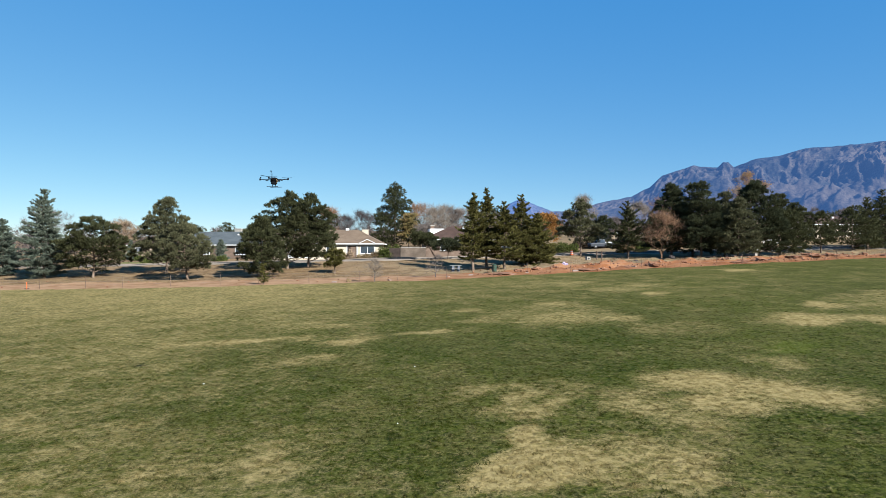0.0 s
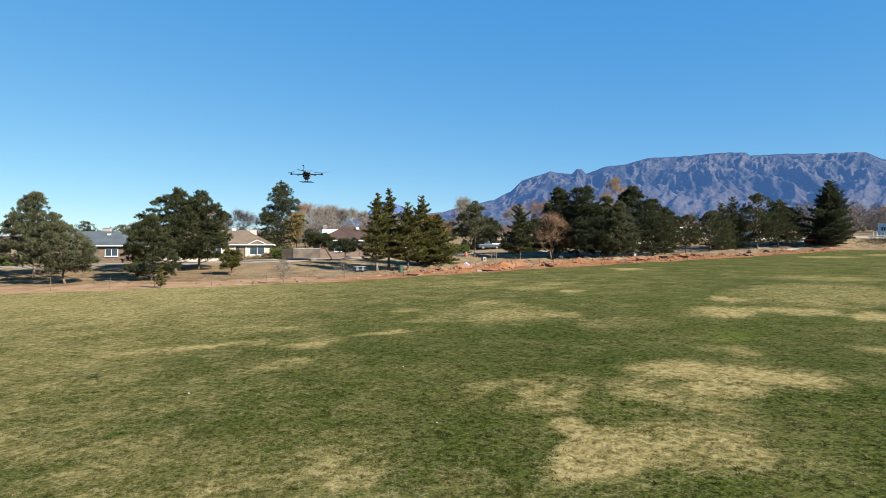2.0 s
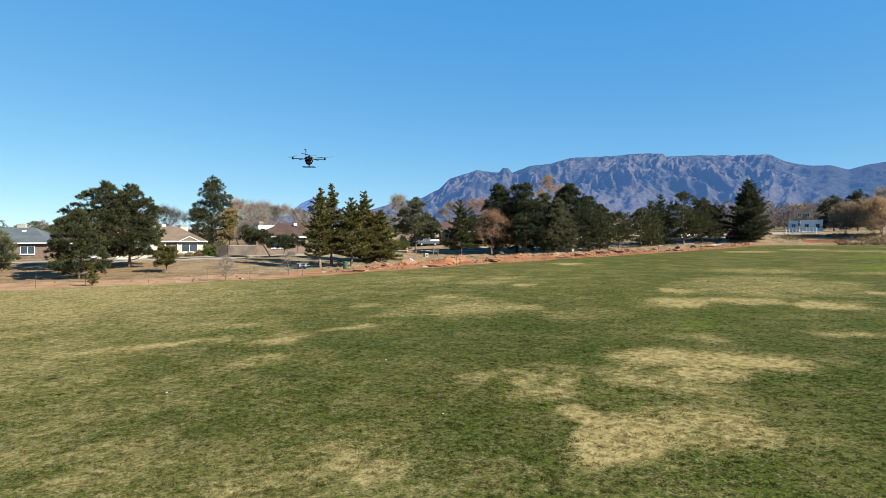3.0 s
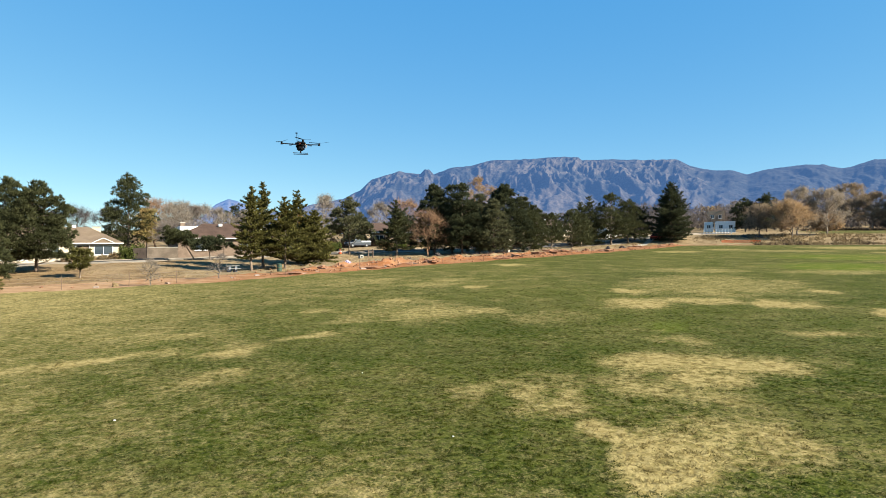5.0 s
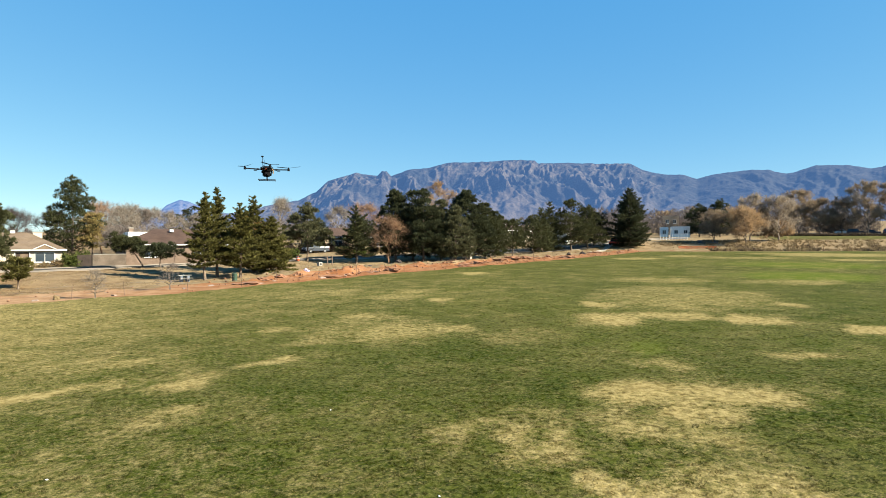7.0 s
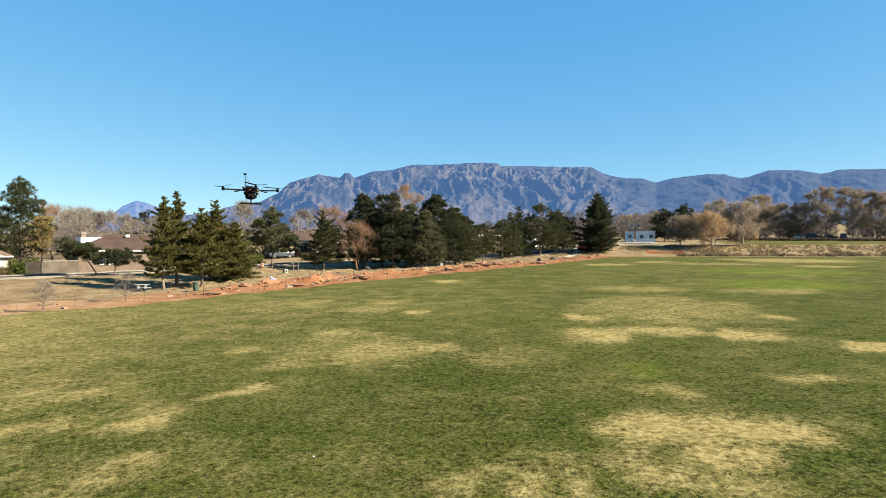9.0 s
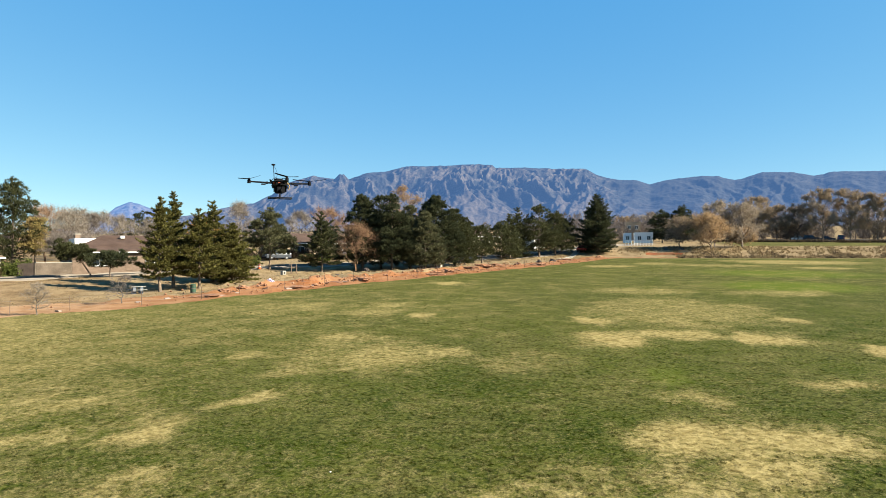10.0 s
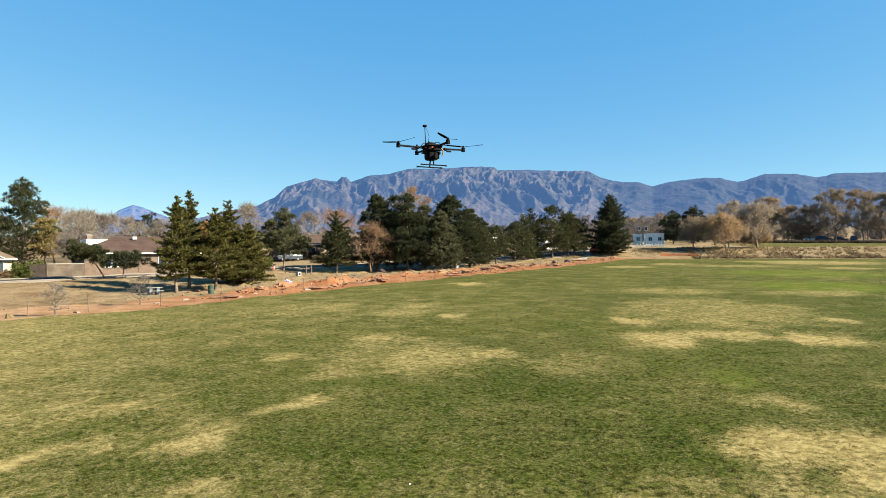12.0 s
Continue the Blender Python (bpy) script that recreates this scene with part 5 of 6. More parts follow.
bare_tree(200.5, 140.7, 14.9, 7.2, BARK_GREY, 87, LEAF_RUST, 9137, 0.20, RUSTY, low=0.2, trunk_share=0.15)
bare_tree(202.1, 134.7, 11.9, 6.7, BARK_GREY, 88, LEAF_BROWN, 7732, 0.19, RUSTY, trunk_share=0.15)
bare_tree(204.1, 128.7, 12.2, 5.2, BARK_DARK, 89, LEAF_BROWN, 4217, 0.18, RUSTY, trunk_share=0.15)
bare_tree(206.5, 121.9, 16.9, 7.0, BARK_PALE, 90, LEAF_RUST, 9841, 0.20, RUSTY, low=0.2, trunk_share=0.15)
bare_tree(209.2, 115.0, 16.4, 6.0, BARK_PALE, 91, LEAF_RUST, 9137, 0.20, RUSTY, low=0.2, trunk_share=0.15)
bare_tree(211.5, 108.2, 14.9, 5.4, BARK_PALE, 92, LEAF_RUST, 8436, 0.20, RUSTY, low=0.2, trunk_share=0.15)
bare_tree(213.5, 100.0, 14.7, 5.8, BARK_PALE, 93, LEAF_RUST, 8436, 0.20, RUSTY, low=0.2, trunk_share=0.15)


# ---------------------------------------------------------------- the hovering quadcopter
def quadcopter(x, y, z, az):
    """A four-armed drone with a hanging body, a mast and skids; one arm points along az (clockwise from +y)."""
    d = thing("quadcopter_drone", "black four-armed drone with mast and landing skids, hovering over turf", "drone", pose(x, y, z))
    # body: two plates with a battery and a camera box hung between the legs
    part("top_plate", boxed(-0.105, -0.105, 0.030, 0.105, 0.105, 0.040, 0.004), CARBON, d)
    part("bottom_plate", boxed(-0.10, -0.10, -0.022, 0.10, 0.10, -0.012, 0.004), CARBON, d)
    part("body", boxed(-0.066, -0.064, -0.140, 0.060, 0.064, -0.024, 0.024), BATTERY, d, "dark equipment case")
    part("gimbal_yoke", boxed(-0.088, -0.030, -0.120, -0.069, 0.030, -0.030, 0.008), CARBON, d)
    part("relay_box", boxed(0.063, -0.045, -0.118, 0.086, 0.020, -0.070, 0.006), BLACK, d)
    part("battery", boxed(-0.070, -0.055, 0.042, 0.030, 0.055, 0.074, 0.012), BATTERY, d, "dark battery pack")
    part("receiver", boxed(0.036, -0.030, 0.042, 0.084, 0.032, 0.061, 0.005), BLACK, d)
    for x0, y0, z0, x1, y1, z1 in ((-0.06, -0.05, 0.075, -0.12, -0.10, 0.02), (0.02, -0.05, 0.075, 0.10, -0.09, 0.03), (-0.03, 0.05, 0.072, -0.13, 0.06, 0.02), (0.06, -0.03, 0.058, 0.14, 0.01, 0.015)):
        bm = bmesh.new()
        mid = Vector(((x0 + x1) / 2, (y0 + y1) / 2, max(z0, z1) + 0.004))
        rod(bm, (x0, y0, z0), mid, 0.0042, n=6)
        rod(bm, mid, (x1, y1, z1), 0.0042, n=6)
        part("wire", bm, BLACK, d)
    part("electronics_box", boxed(-0.085, -0.08, -0.010, 0.085, 0.08, 0.028, 0.008), BLACK, d)
    part("orange_marking", boxed(-0.052, -0.088, 0.002, -0.018, -0.081, 0.014, 0.002), ORANGE_TAPE, d, "orange marking tape")
    part("orange_marking", boxed(-0.10, -0.04, 0.000, -0.086, 0.03, 0.018, 0.002), ORANGE_TAPE, d, "orange marking tape")
    bm = bmesh.new()
    rod(bm, (0.08, -0.075, 0.02), (0.115, -0.09, -0.035), 0.008)
    rod(bm, (0.115, -0.09, -0.035), (0.10, -0.08, -0.09), 0.008)
    part("cable", bm, YELLOW_TAPE, d, "yellow cable loop")
    for s in (-1, 1):
        part("side_pod", boxed(s * 0.096 - 0.012, -0.04, -0.066, s * 0.096 + 0.012, 0.04, -0.024, 0.01), BLACK, d)
    # sensor under the nose
    bm = bmesh.new()
    rod(bm, (0, -0.118, -0.10), (0, -0.084, -0.10), 0.026, 0.030, 14)
    part("lens_barrel", bm, BLACK, d)
    for k in range(4):
        a = radians(az + 90 * k)
        u = Vector((math.sin(a), math.cos(a), 0))
        n = Vector((u.y, -u.x, 0))
        root, end = u * 0.10 + Vector((0, 0, 0.008)), u * 0.437 + Vector((0, 0, 0.018))
        bm = bmesh.new()
        rod(bm, root, end, 0.013, 0.0115, 12)
        rod(bm, u * 0.17 + Vector((0, 0, 0.009)), u * 0.20 + Vector((0, 0, 0.009)), 0.019, n=12)
        arm = part("arm", bm, CARBON, d)
        # speed controller slung under the arm
        bm = bmesh.new()
        c = u * 0.235 + Vector((0, 0, -0.014))
        bmesh.ops.create_cube(bm, size=1, matrix=Matrix.Translation(c) @ Matrix.Rotation(-a, 4, "Z") @ Matrix.Diagonal((0.026, 0.058, 0.017, 1)))
        part("speed_controller", bm, BLACK, arm)
        bm = bmesh.new()
        rod(bm, end + Vector((0, 0, -0.024)), end + Vector((0, 0, 0.020)), 0.025, 0.024, 18)
        rod(bm, end + Vector((0, 0, 0.022)), end + Vector((0, 0, 0.034)), 0.022, 0.012, 18)
        motor = part("motor", bm, BLACK, arm)
        bm = bmesh.new()
        turn = radians((30, 112, 60, 150)[k])
        w = Vector((math.cos(turn), math.sin(turn), 0))
        v = Vector((-w.y, w.x, 0))
        hub = end + Vector((0, 0, 0.040))
        for s in (-1, 1):
            ring = []
            for t, chord, rise in ((0.015, 0.012, 0.0), (0.055, 0.038, 0.005), (0.15, 0.034, 0.014), (0.245, 0.014, 0.026)):
                mid = hub + w * s * t + Vector((0, 0, rise))
                ring.append([bm.verts.new(mid + v * s * chord * 0.5 + Vector((0, 0, 0.004))), bm.verts.new(mid - v * s * chord * 0.5 - Vector((0, 0, 0.004))),
                             bm.verts.new(mid - v * s * chord * 0.5 - Vector((0, 0, 0.007))), bm.verts.new(mid + v * s * chord * 0.5 + Vector((0, 0, 0.001)))])
            for p, q in zip(ring, ring[1:]):
                for i in range(4):
                    bm.faces.new((p[i], p[(i + 1) % 4], q[(i + 1) % 4], q[i]))
        rod(bm, hub - Vector((0, 0, 0.006)), hub + Vector((0, 0, 0.010)), 0.012, n=12)
        part("propeller", bm, BLACK, arm)
    # skids across the view, one behind the other
    for s in (-1, 1):
        leg = bmesh.new()
        sway = Vector((0.03 * s, 0.10 * s, 0))
        rod(leg, sway * 0.7 + Vector((0.0, 0, -0.14)), sway + Vector((0.0, 0, -0.205)), 0.009, 0.008, 10)
        rod(leg, sway * 0.7 + Vector((0.05, 0, -0.02)), sway * 0.7 + Vector((0.0, 0, -0.145)), 0.008, 0.009, 10)
        leg = part("leg", leg, CARBON, d, "landing leg")
        bm = bmesh.new()
        rod(bm, sway + Vector((-0.158, 0.018, -0.208)), sway + Vector((0.158, -0.018, -0.208)), 0.0075, n=10)
        part("skid", bm, BLACK, leg)
        for e in (-1, 1):
            bm = bmesh.new()
            rod(bm, sway + Vector((e * 0.150, -e * 0.0171, -0.208)), sway + Vector((e * 0.170, -e * 0.0194, -0.208)), 0.0105, n=10)
            part("skid_grip", bm, TYRE, leg)
    bm = bmesh.new()
    top = Vector((-0.094, 0.0, 0.265))
    rod(bm, (-0.082, 0.0, 0.035), top, 0.0055, 0.0045, 8)
    mast = part("mast", bm, CARBON, d, "thin antenna mast")
    bm = bmesh.new()
    rod(bm, top - Vector((0, 0, 0.004)), top + Vector((0, 0, 0.006)), 0.018, 0.030, 16)
    rod(bm, top + Vector((0, 0, 0.006)), top + Vector((0, 0, 0.018)), 0.030, 0.024, 16)
    part("antenna_puck", bm, BLACK, mast)
    bm = bmesh.new()
    pts = [top, top + Vector((0.030, -0.01, -0.05)), top + Vector((0.055, -0.01, -0.12)), Vector((-0.05, 0.0, 0.08))]
    for p, q in zip(pts, pts[1:]):
        rod(bm, p, q, 0.0022, n=5)
    part("antenna_lead", bm, BLACK, mast)
    return d


quadcopter(-5.12, 19.80, 7.87, 185.6)


# ---------------------------------------------------------------- along the dirt verge
def edge_y(x, off):
    return float(np.interp(x, EDGE_X, EDGE_Y)) + off


def wire_fence():
    f = thing("wire_fence", "sagging wire fence on thin rusty posts along the turf", "fence", pose(0, 0, 0))
    tops = []
    post = None
    for i, x in enumerate(np.arange(-62.0, 74.0, 5.2)):
        x += 0.5 * math.sin(i * 2.1)
        y = edge_y(x, 1.4 + 0.25 * math.sin(i * 1.3))
        z = float(gz(x, y))
        if post is None:
            bm = bmesh.new()
            box(bm, -0.022, -0.005, -0.3, 0.022, 0.005, 1.30)
            box(bm, -0.005, -0.035, -0.3, 0.005, -0.005, 1.30)
            post = part("post", bm, POST_STEEL, f)
            ob = post
        else:
            ob = part("post", post.data, None, f)
        ob.matrix_basis = pose(x, y, z, 2.5 * math.sin(i * 3.7), 2.5 * math.cos(i * 2.9), 20 * i)
        tops.append((x, y - 0.05, z))
    for h in (0.40, 0.78, 1.15):
        p = np.array(tops) + [0, 0, h]
        mid = (p[:-1] + p[1:]) / 2 - [0, 0, 0.05]
        v, q = tubes(np.concatenate([p[:-1], mid]), np.concatenate([mid, p[1:]]), np.full(2 * len(mid), 0.004), np.full(2 * len(mid), 0.004), 3)
        part("wire", mesh_np("wire", v, q), GREY_STEEL, f)


wire_fence()


def lump(name, label, category, x, y, r, h, material, seed, group="", kind=""):
    """An uneven heap or stone."""
    bm = bmesh.new()
    bmesh.ops.create_icosphere(bm, subdivisions=3, radius=1.0)
    for v in bm.verts:
        k = 1 + 0.40 * noise.noise(v.co * 1.6 + Vector((seed * 3.1, 0, 0))) + 0.38 * noise.noise(v.co * 4.0 + Vector((0, seed * 1.7, 0))) + 0.26 * noise.noise(v.co * 11 + Vector((0, 0, seed)))
        v.co = Vector((v.co.x * r * k, v.co.y * r * k * 0.8, max(v.co.z, -0.35) * h * k))
    ob = part(name, bm, material, None)
    ob.matrix_basis = pose(x, y, float(gz(x, y)), 0, 0, seed * 37)
    return tagged(ob, label, category, group, kind)


rg = random.Random(8)
for i, x in enumerate([7.5, 9.6, 12.2, 15.5, 18.4, 21.0, 24.5, 28.0, 41.5, 43.6, 45.8, 48.4, 53.0, 56.2, 59.5, 66.0, 68.8, 84.0, 90.0, 97.0]):
    y = edge_y(x, rg.uniform(2.2, 6.5))
    lump("dirt_mound", "heap of dug red dirt on the verge", "dirt mound", x, y, rg.uniform(0.7, 1.9), rg.uniform(0.16, 0.42), RED_DIRT, i + 1, "dug dirt heaps")
lump("dark_boulder", "dark rough boulder on the dirt verge", "boulder", 73.8, edge_y(73.8, 6.5), 0.55, 0.5, BARK_DARK, 31, "boulders on the verge")
lump("dark_boulder", "dark rough boulder on the dirt verge", "boulder", 78.5, edge_y(78.5, 6.2), 0.65, 0.5, BARK_DARK, 32, "boulders on the verge")
lump("dark_boulder", "dark rough boulder on the dirt verge", "boulder", 35.6, 102.0, 0.5, 0.4, BARK_DARK, 33, "boulders on the verge")
lump("dark_boulder", "dark rough boulder on the dirt verge", "boulder", 28.4, edge_y(28.4, 11.5), 0.45, 0.4, BARK_DARK, 34, "boulders on the verge")
lump("crumpled_tarp", "crumpled pale lilac plastic tarp on the dug dirt", "tarp", 16.5, 88.7, 0.55, 0.38, LILAC, 36)
lump("tumbleweed", "small round rusty tumbleweed on the dirt", "tumbleweed", -10.8, 74.6, 0.30, 0.36, BRUSH, 35)
for i, (x, off, w) in enumerate([(-12.4, 1.6, 0.45), (-6.1, 1.5, 0.45), (0.6, 4.6, 0.6), (8.3, 2.0, 0.6), (10.4, 2.6, 0.4), (16.8, 2.2, 0.7), (20.5, 3.0, 0.5), (3.4, 5.2, 0.5), (25.0, 2.4, 0.7)]):
    bm = boxed(-w / 2, -0.22, -0.05, w / 2, 0.22, 0.08, 0.03)
    for v in bm.verts:
        v.co += Vector((noise.noise(v.co * 3 + Vector((i, 0, 0))), noise.noise(v.co * 3 + Vector((0, i, 0))), noise.noise(v.co * 2 + Vector((0, 0, i))) * 0.5)) * 0.12
    y = edge_y(x, off)
    ob = part("concrete_rubble", bm, RUBBLE, None)
    ob.matrix_basis = pose(x, y, float(gz(x, y)) + 0.03, 4 * math.sin(i), 5 * math.cos(i), 40 * i)
    tagged(ob, "broken slab of pale concrete on red dirt", "rubble", "pale rubble slabs")

# scraps of paper lying on the turf
for i, (x, y) in enumerate([(-9.28, 25.33), (-1.19, 27.46), (-1.35, 19.45)]):
    bm = bmesh.new()
    bmesh.ops.create_icosphere(bm, subdivisions=2, radius=0.030)
    for v in bm.verts:
        k = 1 + 0.8 * noise.noise(v.co * 40 + Vector((i * 3.7, 0, 0)))
        v.co = Vector((v.co.x * k * 1.2, v.co.y * k * 0.9, v.co.z * k * 0.45))
    ob = part("paper_scrap", bm, WHITE, None)
    ob.matrix_basis = pose(x, y, float(gz(x, y)) + 0.02, 0, 0, 50 * i)
    tagged(ob, "small crumpled scrap of white paper on turf", "litter", "scraps of litter")

# clods and stones strewn over the verge
rngc = np.random.default_rng(4)
nc = 900
cx = np.concatenate([rngc.uniform(4, 100, nc), rngc.uniform(-60, 4, 60)])
cy = np.interp(cx, EDGE_X, EDGE_Y) + 0.8 + 13 * rngc.uniform(0, 1, len(cx)) ** 1.5
lx = rngc.uniform(10, 64, 260)
cx = np.concatenate([cx, lx])
cy = np.concatenate([cy, np.interp(lx, EDGE_X, EDGE_Y) + rngc.normal(5.6, 0.9, 260)])
cv, cf = [], []
for i, (x, y) in enumerate(zip(cx, cy)):
    s = 0.04 + 0.15 * rngc.uniform() ** 2.5 + (0.08 if i >= nc + 60 else 0.0)
    z = float(gz(x, y))
    o = rngc.uniform(-0.3, 0.3, (6, 3)) * s
    p = np.array([(1, 0, 0), (-1, 0, 0), (0, 1, 0), (0, -1, 0), (0, 0, 0.9), (0, 0, -0.5)]) * s + o + [x, y, z + s * 0.25]
    b = 6 * i
    cv.append(p)
    cf += [(b, b + 2, b + 4), (b + 2, b + 1, b + 4), (b + 1, b + 3, b + 4), (b + 3, b, b + 4), (b + 2, b, b + 5), (b + 1, b + 2, b + 5), (b + 3, b + 1, b + 5), (b, b + 3, b + 5)]
tagged(part("dirt_clods", mesh_np("clods", np.concatenate(cv), cf), RED_DIRT), "loose red clods and stones on the verge", "clods", kind="stuff")


def tuft_field(name, label, xs, ys, n, length, width, material, seed, up=1.6):
    rgt = np.random.default_rng(seed)
    c = np.stack([xs, ys, gz(xs, ys)], axis=1)
    v, f = fans(c, rgt, n, length, width, up)
    v[:, 2] = np.maximum(v[:, 2], gz(v[:, 0].astype(float), v[:, 1].astype(float)) - 0.05)
    tagged(part(name, mesh_np(name, v, f), material), label, "dry grass", kind="stuff")


# dry bunch grass on the bank behind the dirt
rb = np.random.default_rng(21)
bx = rb.uniform(-75, 100, 9000)
by = np.interp(bx, EDGE_X, EDGE_Y) + rb.uniform(8, 36, 9000)
keep = (hum(bx, by, 0.5, 7.0) > -0.4) & ((by < street(bx) - 1.9) | (by > street(bx) + 6.3))
tuft_field("bank_grass", "short dry bunch grass on the bank", bx[keep], by[keep], 5, 0.10, 0.05, STRAW, 22, 0.5)
# brush on the bank beyond the east end
u, w = rb.uniform(12, 190, 6500), 1.5 + 25 * rb.uniform(0, 1, 6500) ** 1.4
ex, ey = 98 + u * 0.695 + w * 0.72, 108 - u * 0.72 + w * 0.695
keep = hum(ex, ey, 0.28, 9.0) > -0.7
tuft_field("far_bank_brush", "tall dry brown brush on the far bank", ex[keep], ey[keep], 10, 0.5, 0.06, BRUSH, 23, 1.0)


mx_, my_ = rb.normal(115.5, 3.0, 420), rb.normal(117.0, 2.6, 420)
tuft_field("hummock_grass", "tall dry straw grass on hummocks by the footbridge", mx_, my_, 6, 0.36, 0.06, BRUSH, 25, 0.8)
tu, tw = rb.uniform(12, 190, 2600), 1.0 + 12 * rb.uniform(0, 1, 2600)
dx_, dy_ = 98 + tu * 0.695 + tw * 0.72, 108 - tu * 0.72 + tw * 0.695
keep = hum(dx_, dy_, 0.33, 2.2) > 0.35
tuft_field("dark_weeds", "dark dead weeds in clumps on the far bank", dx_[keep], dy_[keep], 10, 0.6, 0.07, DEAD_WEED, 26, 1.0)

# dark twig band standing in for the shade under the parking-lot trees
hu = rb.uniform(0, 1, 900)
hx, hy = 180 + 18 * hu + rb.normal(0, 0.5, 900), 142 - 56 * hu + rb.normal(0, 0.5, 900)
tuft_field("parking_shade_band", "dark twig band in place of tree shade by the parking lot", hx, hy, 9, 0.8, 0.14, DEAD_WEED, 24, 1.0)


def far_woods(name, label, az0, az1, dist, depth, height, n, seed, material, lift=0.0):
    """Leafless far woodland: a broken belt of twiggy crowns, too far to tell the trees apart."""
    rgw = np.random.default_rng(seed)
    a, d = np.radians(rgw.uniform(az0, az1, n)), dist + rgw.uniform(0, depth, n)
    x, y = d * np.sin(a), d * np.cos(a)
    h = height * rgw.uniform(0.55, 1.1, n)
    per = 130
    ph, th = rgw.uniform(0, 6.3, (n, per)), rgw.uniform(0, 1, (n, per))
    rr = h[:, None] * 0.42 * np.sqrt(np.clip(1 - (2 * th - 1) ** 2, 0.05, 1)) * rgw.uniform(0.3, 1, (n, per))
    c = np.stack([x[:, None] + rr * np.cos(ph), y[:, None] + rr * np.sin(ph), gz(x, y)[:, None] + h[:, None] * (0.02 + 0.96 * th)], axis=-1).reshape(-1, 3)
    v, f = fans(c, rgw, 4, 1.2, 0.09, 1.2)
    tagged(part(name, mesh_np(name, v, f), material), label, "woods", kind="stuff")
    p0 = np.stack([x, y, gz(x, y) - 0.2], axis=1)
    v, f = tubes(p0, p0 + np.stack([0 * x, 0 * x, h * 0.8], axis=1), 0.012 * h + 0.08, np.full(n, 0.05), 5)
    tagged(part(name + "_trunks", mesh_np(name, v, f), BARK_GREY), label, "woods", kind="stuff")


far_woods("far_woods", "brown leafless woodland far beyond the parking lot", 38, 88, 238, 80, 9.8, 220, 301, WOODS)
far_woods("far_woods_grey", "grey leafless woodland far behind the houses", -46, 40, 235, 80, 7.5, 150, 302, WOODS)


def bush(x, y, r, h, material, seed, label, name="bush"):
    rgb = np.random.default_rng(seed)
    b = thing(name, label, "bush", pose(x, y, float(gz(x, y)) - 0.03), "garden bushes")
    n = int(80 * r * max(h, 0.8))
    d = rgb.normal(size=(n, 3))
    d[:, 2] = np.abs(d[:, 2])
    d /= np.linalg.norm(d, axis=1, keepdims=True)
    d *= rgb.uniform(0.55, 1.05, (n, 1)) * (1 + 0.2 * np.sin(d[:, :1] * 5 + seed))
    c = d * [r, r, h] * 0.88 + [0, 0, 0.05]
    v, f = fans(c, rgb, 10, 0.30, 0.06, 0.3)
    v[:, 2] = np.maximum(v[:, 2], 0.02)
    part("crown", mesh_np("crown", v, f), material, b)
    k = rgb.integers(0, n, 40)
    v, f = tubes(np.tile([[0, 0, 0.0]], (40, 1)) + rgb.normal(0, 0.06, (40, 3)) * [1, 1, 0], c[k], np.full(40, 0.018), np.full(40, 0.006), 4)
    part("stems", mesh_np("stems", v, f), BARK_GREY, b)
    return b


DRYH = "dark brown leafless hedge bush behind the parked pickup"
HEDGE = "rounded dark green garden shrub before a house"
for i, (x, y, r, h, m, lab) in enumerate([
        (-10.2, 117.4, 1.7, 2.3, SHRUB, HEDGE), (-8.9, 118.6, 1.8, 2.4, SHRUB, HEDGE),
        (-16.8, 117.3, 1.2, 1.6, LEAF_RUST, "rust-red shrub before the cream house"), (-18.6, 117.2, 0.9, 1.2, LEAF_RUST, "rust-red shrub before the cream house"),
        (-31.5, 114.5, 1.5, 1.3, SHRUB, HEDGE),
        (23.2, 122.6, 2.4, 2.1, SHRUB, HEDGE), (20.6, 124.0, 1.6, 1.6, SHRUB, HEDGE), (-41.5, 121.5, 1.6, 1.0, SHRUB, HEDGE), (-45.0, 122.5, 1.4, 1.0, LEAF_OLIVE, "yellow-green garden shrub before a house"),
        (-56.0, 134.0, 1.5, 1.3, SHRUB, HEDGE), (-58.5, 131.5, 1.8, 1.4, SHRUB, HEDGE), (-61.5, 133.0, 1.5, 1.2, SHRUB, HEDGE), (-53.0, 118.5, 1.8, 0.8, SHRUB, HEDGE),
        (36.0, 127.5, 1.8, 1.8, BRUSH, "dry brown hedge along the far sidewalk"), (39.2, 128.3, 1.9, 2.0, SHRUB, HEDGE), (42.4, 129.0, 1.9, 1.9, BRUSH, "dry brown hedge along the far sidewalk"),
        (29.5, 142.8, 2.0, 2.1, DEAD_WEED, DRYH), (32.4, 143.2, 2.0, 2.0, DEAD_WEED, DRYH), (35.4, 143.8, 2.0, 2.2, DEAD_WEED, DRYH), (38.4, 144.4, 2.0, 2.1, DEAD_WEED, DRYH), (41.4, 145.0, 2.0, 2.0, DEAD_WEED, DRYH),
        (45.8, 129.8, 1.8, 1.7, SHRUB, HEDGE), (52.0, 131.0, 1.8, 1.8, SHRUB, HEDGE), (57.5, 132.5, 1.9, 1.9, BRUSH, "dry brown hedge along the far sidewalk")]):
    bush(x, y, r, h, m, 200 + i, lab)


for i, (x, y, r, h) in enumerate(((-14.9, 116.6, 0.9, 0.8), (-13.6, 116.8, 0.8, 0.8), (-12.1, 117.0, 1.0, 1.1))):
    bush(x, y, r, h, BRUSH, 330 + i, "low dry brown shrub before the cream house")


